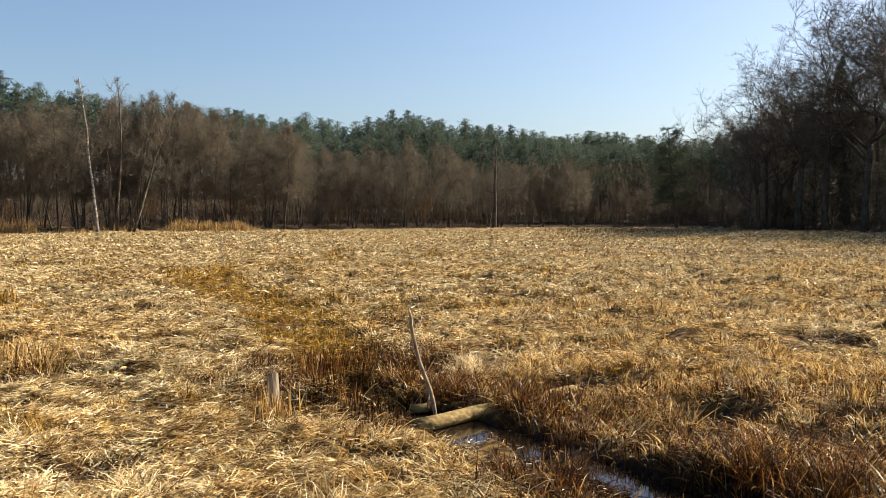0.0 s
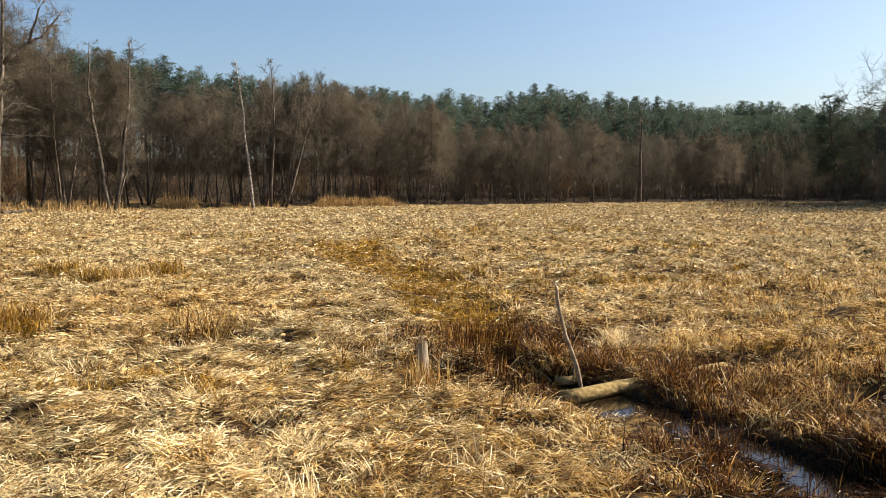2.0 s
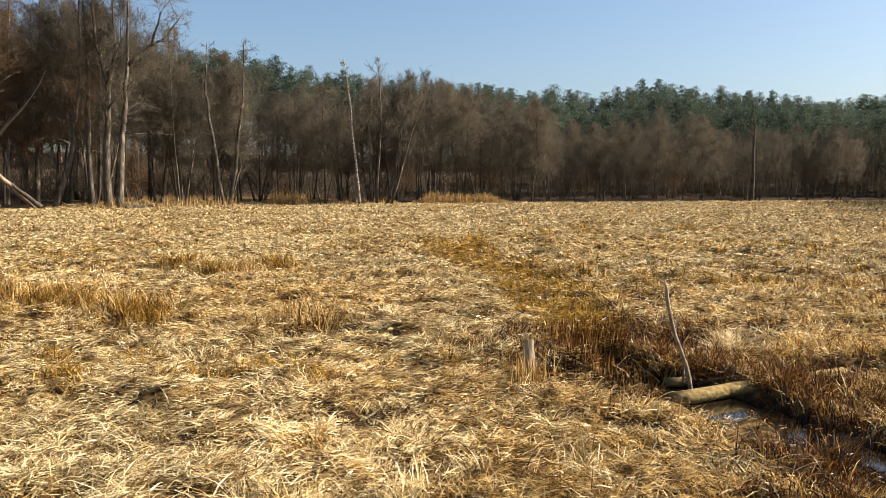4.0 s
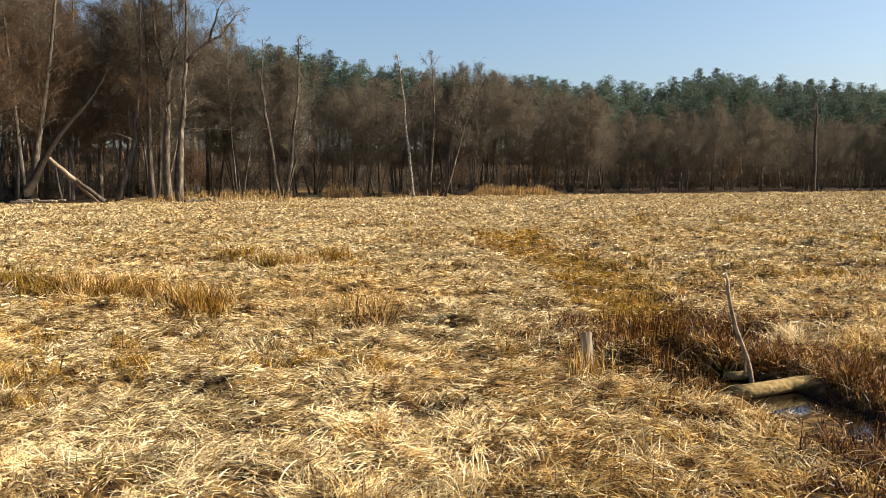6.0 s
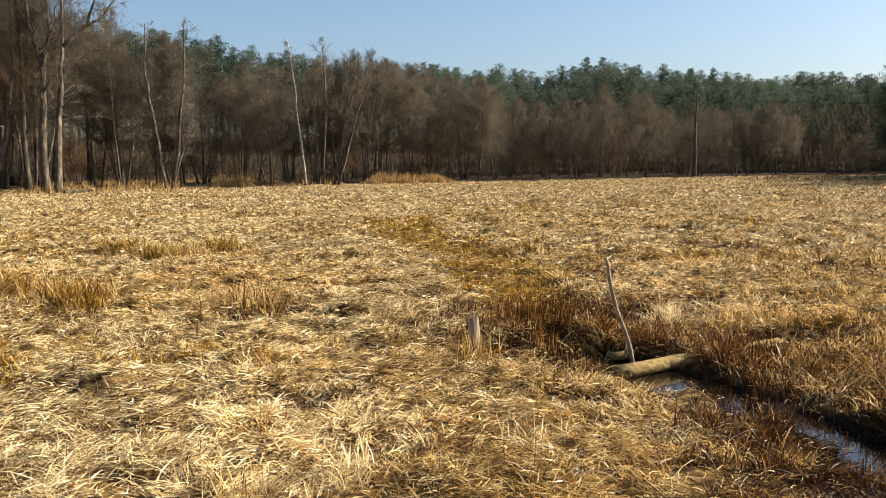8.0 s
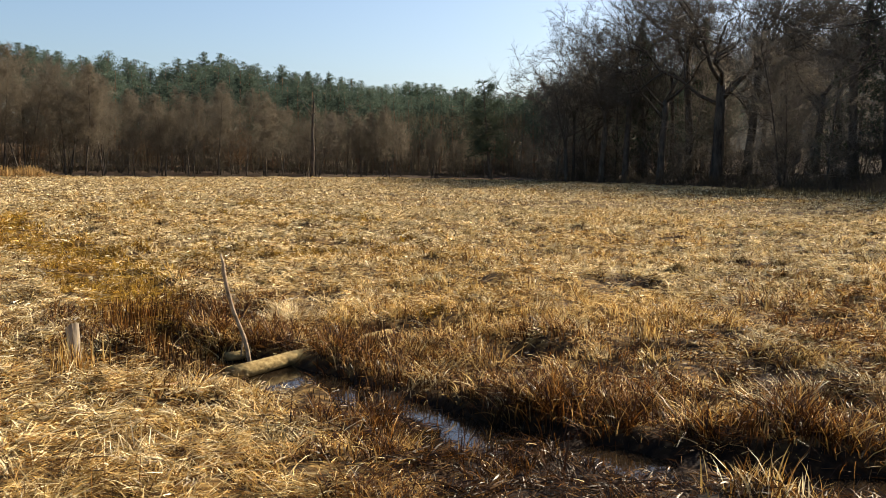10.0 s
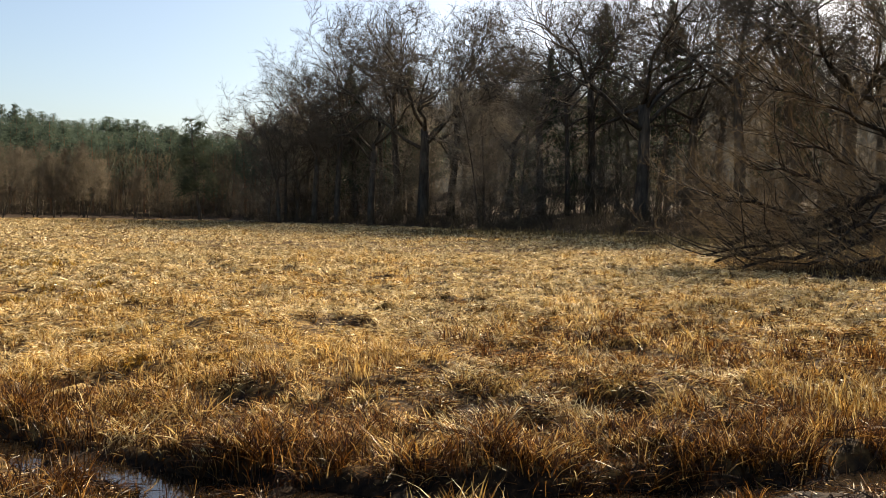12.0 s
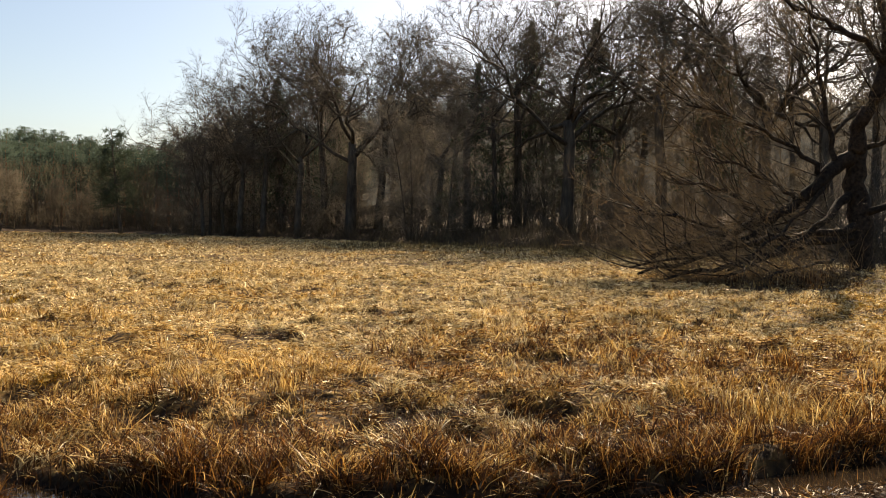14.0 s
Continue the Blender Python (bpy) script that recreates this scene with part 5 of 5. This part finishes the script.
    left_up = Vector((-math.cos(radians(55)), math.sin(radians(55)) * 0.6, 0.75)).normalized()
    crown = Wood()
    for k, (ra, rb, way) in enumerate(limbs):
        pts_ = [spot(*q) - foot for q in way]
        if k == 0:
            pts_[0].z = -0.4
        line = []
        for a_, b_ in zip(pts_, pts_[1:]):
            for j in range(3):
                line.append(a_.lerp(b_, j / 3) + Vector((r.gauss(0, 0.09), r.gauss(0, 0.09), r.gauss(0, 0.11))) * (len(line) > 0) * (0.5 if ra > 0.25 else min(1.0, 0.25 + ra * 3)))
        line.append(pts_[-1])
        n = len(line) - 1
        w = Wood()
        w.tube(line, [(ra + (rb - ra) * (j / n) ** 0.8) * r.uniform(0.95, 1.05) for j in range(n + 1)], 9)
        if k:
            count = (0, 12, 24, 15, 15, 13, 18, 26, 20, 14, 20, 18, 8, 8, 8, 8, 12, 14, 6, 12)[k]
            for b in range(count):
                p, t = at_line(line, 0.22 + 0.77 * (b + r.random()) / count)
                d = (left_up * r.uniform(0.4, 1.0) + t * 0.5 + Vector((r.gauss(0, 0.38), r.gauss(0, 0.38), r.gauss(0, 0.3)))).normalized()
                ln = r.uniform(0.7, 3.2)
                br = bent(r, p, d, ln, 4, 0.12, 0.05)
                w.tube(br, [0.026, 0.02, 0.015, 0.010, 0.006], 4)
                spray(r, crown, br, 13, ln * 0.34 + 0.1, 0.013, 4)
        part("trunk" if k == 0 else "limb", mesh_of("willow_limb", w.v, w.f, WILLOW_BARK, True), ob)
    for _ in range(900):     # broken twigs heaped below the limbs
        q = spot(r.uniform(49.0, 61), 0, r.uniform(26.2, 31.5))
        q.z = land1(q.x, q.y) + r.random() ** 3 * 0.9
        d = (left_up * 0.8 + Vector((r.gauss(0, 0.5), r.gauss(0, 0.5), r.gauss(-0.2, 0.3)))).normalized()
        crown.twig(bent(r, q - foot, d, r.uniform(0.8, 2.2), 3, 0.15), 0.02, r)
    part("brushwood", mesh_of("willow_twigs", crown.v, crown.f, WILLOW_TWIG), ob, "thin reddish-brown willow twigs")
    return ob


willow()


# ---- reeds at the far edge ----
def reed_bed(seed, az0, az1, d0, d1, per_m2, lo, hi, wide=0.05, material=REED, label="tall tawny reeds at the edge of the meadow"):
    rg = np.random.default_rng(seed)
    x, y = scatter(rg, az0, az1, d0, d1, per_m2)
    n = len(x)
    h = rg.uniform(lo, hi, n) * (0.6 + 0.6 * vnoise(x / 1.2, y / 1.2, seed))
    u = (np.degrees(np.arctan2(x, y)) - az0) / (az1 - az0)
    h *= 0.35 + 0.65 * smooth(np.minimum(u, 1 - u) * 5)
    lean = rg.normal(0, 0.12, (n, 2))
    z = land(x, y)
    rows = [np.stack([x + lean[:, 0] * h * u, y + lean[:, 1] * h * u, z + h * u * (1 - 0.1 * u)], -1) for u in (0, 0.4, 0.75, 1.0)]
    q = rg.uniform(0, 6.28, n)
    v, t = ribbons(np.stack(rows, 1), np.stack([np.cos(q), np.sin(q), 0 * q], -1), wide * rg.uniform(0.6, 1.5, n))
    return tagged(new("reed_bed", fast_mesh("reed_bed", v, t, material)), label, "reeds", kind="stuff")


reed_bed(1, -18.2, -11.9, 83, 85.5, 55, 0.9, 1.6)
reed_bed(2, -27.5, -24.9, 80, 82, 40, 1.0, 1.9)
reed_bed(3, -39.0, -28.5, 72, 79, 9, 0.4, 1.1)
reed_bed(4, -24.5, -19.0, 81, 84, 8, 0.4, 1.0)
# dull rushes stand in for the shade that the wood casts on the meadow
reed_bed(6, 27, 47, 56, 64, 14, 0.25, 0.6, 0.05, SHADE_RUSH, "dull grey-brown rushes painting the wood's shade on the meadow")
reed_bed(7, 42, 58, 47, 58, 14, 0.25, 0.6, 0.05, SHADE_RUSH, "dull grey-brown rushes painting the wood's shade on the meadow")
reed_bed(10, 5, 20, 78, 90, 3.5, 0.2, 0.45, 0.07, SHADE_RUSH, "dull grey-brown rushes painting the wood's shade on the meadow")
reed_bed(13, -9.5, -4.6, 7.5, 8.5, 420, 0.10, 0.30, 0.009, SEDGE, "rust-brown sedge standing between the stake and the log")
reed_bed(14, -10.0, -1.6, 7.0, 8.5, 900, 0.04, 0.13, 0.011, LITTER_SHADE, "short dark stubble and litter at the head of the ditch")
reed_bed(15, 3.0, 22.0, 4.8, 6.9, 380, 0.04, 0.15, 0.009, LITTER_SHADE, "short dark stubble and litter on the near bank")
reed_bed(16, 8.0, 26.0, 4.6, 6.6, 90, 0.06, 0.20, 0.009, SEDGE, "thin rust-brown sedge on the near bank")
reed_bed(11, -10.5, -3.6, 8.9, 11.2, 850, 0.10, 0.28, 0.009, SEDGE, "rust-brown sedge standing thick round the head of the ditch")
reed_bed(12, 9, 30, 7.2, 9.2, 160, 0.10, 0.26, 0.009, SEDGE, "rust-brown sedge scattered beyond the ditch")
# dark leaves under the willow: litter with its shade painted in
reed_bed(9, 50.0, 61.0, 26.6, 30.5, 110, 0.1, 0.45, 0.03, LITTER_SHADE, "dark leaves below the willow, litter and painted shade")
reed_bed(5, 48.5, 60.0, 27.5, 31.0, 30, 0.3, 0.9, 0.02)


# ---- by the ditch: log, stick, post ----
log_a, log_b = spot(-1.75, -13.9, 7.05), spot(8.6, -11.45, 8.6)
lying("log", 40, log_a, log_b, 0.066, 0.055, LOG_BARK, "bark-covered log lying across the ditch", 0.008, "log", 14)
lying("log", 41, spot(-2.0, -12.75, 7.72), spot(3.6, -11.75, 8.35), 0.04, 0.036, LOG_BARK, "thin mossy log behind the larger one", 0.012, "log", 10)
lying("wood_stub", 42, spot(-6.5, -14.45, 6.97), spot(-7.4, -13.3, 7.02), 0.032, 0.022, STICK_BARK, "short dark broken stub sticking out of the straw", 0.004, "branch", 8)


def stuck_stick():
    ways = [(-0.46, -12.75, 7.86), (-0.62, -11.8, 7.87), (-0.80, -11.08, 7.88), (-1.2, -10.1, 7.9), (-1.56, -9.23, 7.9), (-1.85, -8.2, 7.9), (-2.03, -7.4, 7.9), (-2.12, -6.9, 7.9), (-2.12, -6.5, 7.9), (-2.27, -5.92, 7.9)]
    ways = [(az, el - 0.72 + 0.06 * (el + 12.75), d * 0.957) for az, el, d in ways]
    foot = spot(*ways[0])
    w = Wood()
    line = [spot(*q) - foot for q in ways]
    w.tube([line[0] - Vector((0, 0, 0.12))] + line, [0.019, 0.019, 0.0185, 0.018, 0.017, 0.017, 0.017, 0.017, 0.0185, 0.013, 0.008], 9)
    fork = spot(-0.9, -11.3, 7.59) - foot
    w.tube([fork, spot(-0.95, -12.05, 7.56) - foot, spot(-1.05, -12.75, 7.52) - foot], [0.01, 0.009, 0.007], 6)
    ob = tagged(new("stick", mesh_of("stick", w.v, w.f, STICK_BARK, True)), "crooked bare stick standing upright by the log", "stick")
    ob.location = foot
    return ob


def post():
    """A rotten stake: grooved sides, a slanting broken top."""
    r = random.Random(9)
    foot = spot(-10.95, -12.9, 7.55)
    foot.z = land1(foot.x, foot.y) - 0.1
    top = spot(-11.3, -10.4, 7.55).z - foot.z
    bm = bmesh.new()
    sides, levels = 18, 7
    groove = [r.uniform(0.86, 1.06) for _ in range(sides)]
    grid = []
    for k in range(levels):
        u = k / (levels - 1)
        row = []
        for s in range(sides):
            q = 2 * math.pi * s / sides
            rad = 0.056 * groove[s] * (1 - 0.06 * u)
            z = top * u + (0.03 * math.cos(q + 0.6) + r.uniform(-0.012, 0.012)) * (k == levels - 1)
            row.append(bm.verts.new((rad * math.cos(q) - 0.03 * u, rad * math.sin(q), z)))
        grid.append(row)
    for k in range(levels - 1):
        for s in range(sides):
            bm.faces.new((grid[k][s], grid[k][(s + 1) % sides], grid[k + 1][(s + 1) % sides], grid[k + 1][s]))
    mid = bm.verts.new((-0.03, 0, top - 0.025))
    for s in range(sides):
        bm.faces.new((grid[-1][s], grid[-1][(s + 1) % sides], mid))
    me = bpy.data.meshes.new("post")
    bm.to_mesh(me)
    bm.free()
    me.materials.append(POST_WOOD)
    ob = tagged(new("post", me), "weathered wooden stake with a rotten top in the straw", "post")
    ob.location = foot
    return ob


stuck_stick()
post()


# pale tufts that stand out: mop of bleached leaves beyond the log, dry leaves at the near bank, sheaf beside the post
def tuft(seed, az, el, d, count, length, wide, material, label, spread=0.12, lean=(0.2, 0.9), up=0.9):
    rg = np.random.default_rng(seed)
    c = spot(az, el, d)
    x, y = c.x + rg.normal(0, spread, count), c.y + rg.normal(0, spread, count)
    z = land(x, y)
    q = rg.uniform(0, 6.28, count)
    ln = length * rg.uniform(0.5, 1.1, count)
    out_, rise = rg.uniform(*lean, count), up * rg.uniform(0.6, 1.0, count)
    rows = []
    for u in (0, 0.35, 0.7, 1.0):
        rows.append(np.stack([x + np.cos(q) * ln * out_ * u ** 1.6, y + np.sin(q) * ln * out_ * u ** 1.6, z - 0.02 + ln * rise * (u - 0.45 * out_ * u ** 2.4)], -1))
    p2 = q + math.pi / 2 + rg.normal(0, 0.5, count)
    v, t = ribbons(np.stack(rows, 1), np.stack([np.cos(p2), np.sin(p2), 0 * q], -1), wide * rg.uniform(0.6, 1.4, count))
    return tagged(new("grass_tuft", fast_mesh("grass_tuft", v, t, material)), label, "grass tuft", kind="stuff")


tuft(1, 2.0, -10.8, 9.0, 420, 0.42, 0.015, BLEACHED, "bleached mop of grass beyond the log", 0.10, (0.3, 1.0), 0.8)
tuft(2, -11.0, -13.4, 7.3, 120, 0.42, 0.010, GOLD, "upright sheaf of dry grass beside the stake", 0.13, (0.05, 0.3))
tuft(3, 33.5, -18.0, 4.65, 150, 0.34, 0.011, GOLD, "golden bundle of dry leaves on the near bank", 0.13, (0.1, 0.8))
tuft(10, 34.2, -18.2, 4.62, 34, 0.36, 0.013, BLEACHED, "pale broad dry leaves on the near bank", 0.14, (0.1, 0.8))
tuft(4, -3.2, -11.7, 8.05, 420, 0.36, 0.013, GOLD, "golden drooping tuft at the ditch", 0.13, (0.4, 1.0), 0.8)
tuft(5, 55.8, -10.2, 8.3, 260, 0.55, 0.012, GOLD, "big golden tussock of sedge beside the ditch", 0.22, (0.1, 0.6))
tuft(8, 5.4, -12.2, 7.85, 420, 0.42, 0.010, SEDGE, "rust-brown sedge hiding the middle of the log", 0.16, (0.1, 0.6))
tuft(9, 6.7, -12.0, 8.0, 380, 0.40, 0.010, SEDGE, "rust-brown sedge hiding the middle of the log", 0.14, (0.1, 0.6))
tuft(7, -2.7, -7.3, 13.5, 200, 0.35, 0.014, LITTER_SHADE, "dark clump of sedge", 0.3, (0.2, 0.9), 0.7)
tuft(6, 59.5, -10.4, 8.2, 220, 0.5, 0.012, GOLD, "golden tussock of sedge beside the ditch", 0.22, (0.1, 0.6))
for k, (az, d, n, mat) in enumerate([(-36.3, 11.4, 420, AMBER), (-35.6, 11.6, 300, GOLD), (-37.2, 11.6, 300, GOLD), (-41.0, 13.2, 420, AMBER), (-40.0, 13.0, 300, GOLD), (-42.2, 13.4, 300, GOLD), (-45.0, 14.6, 420, AMBER), (-39, 12.6, 260, GOLD),
                                     (-43.6, 14.4, 320, GOLD), (-47, 15.3, 420, AMBER), (-31.5, 17.5, 300, AMBER), (-29.5, 17.0, 300, GOLD), (-25.3, 10.3, 260, GOLD), (-33.5, 19.0, 300, AMBER), (-27.5, 18.0, 260, AMBER)]):
    tuft(20 + k, az, 0, d + 0.25, n, 0.54, 0.010 + 0.0003 * d, mat, "amber tussock standing in the flattened straw" if mat == AMBER else "golden tussock of bent dry grass", 0.24, (0.15, 0.8), 0.9)
# dark leaves stand in for the shade under overhanging tussocks
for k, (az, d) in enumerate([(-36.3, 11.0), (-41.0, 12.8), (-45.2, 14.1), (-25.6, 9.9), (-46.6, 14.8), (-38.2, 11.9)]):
    tuft(60 + k, az, 0, d, 620, 0.2, 0.014, LITTER_SHADE, "dark leaves painting the shade below a tussock", 0.36, (0.3, 0.9), 0.7)
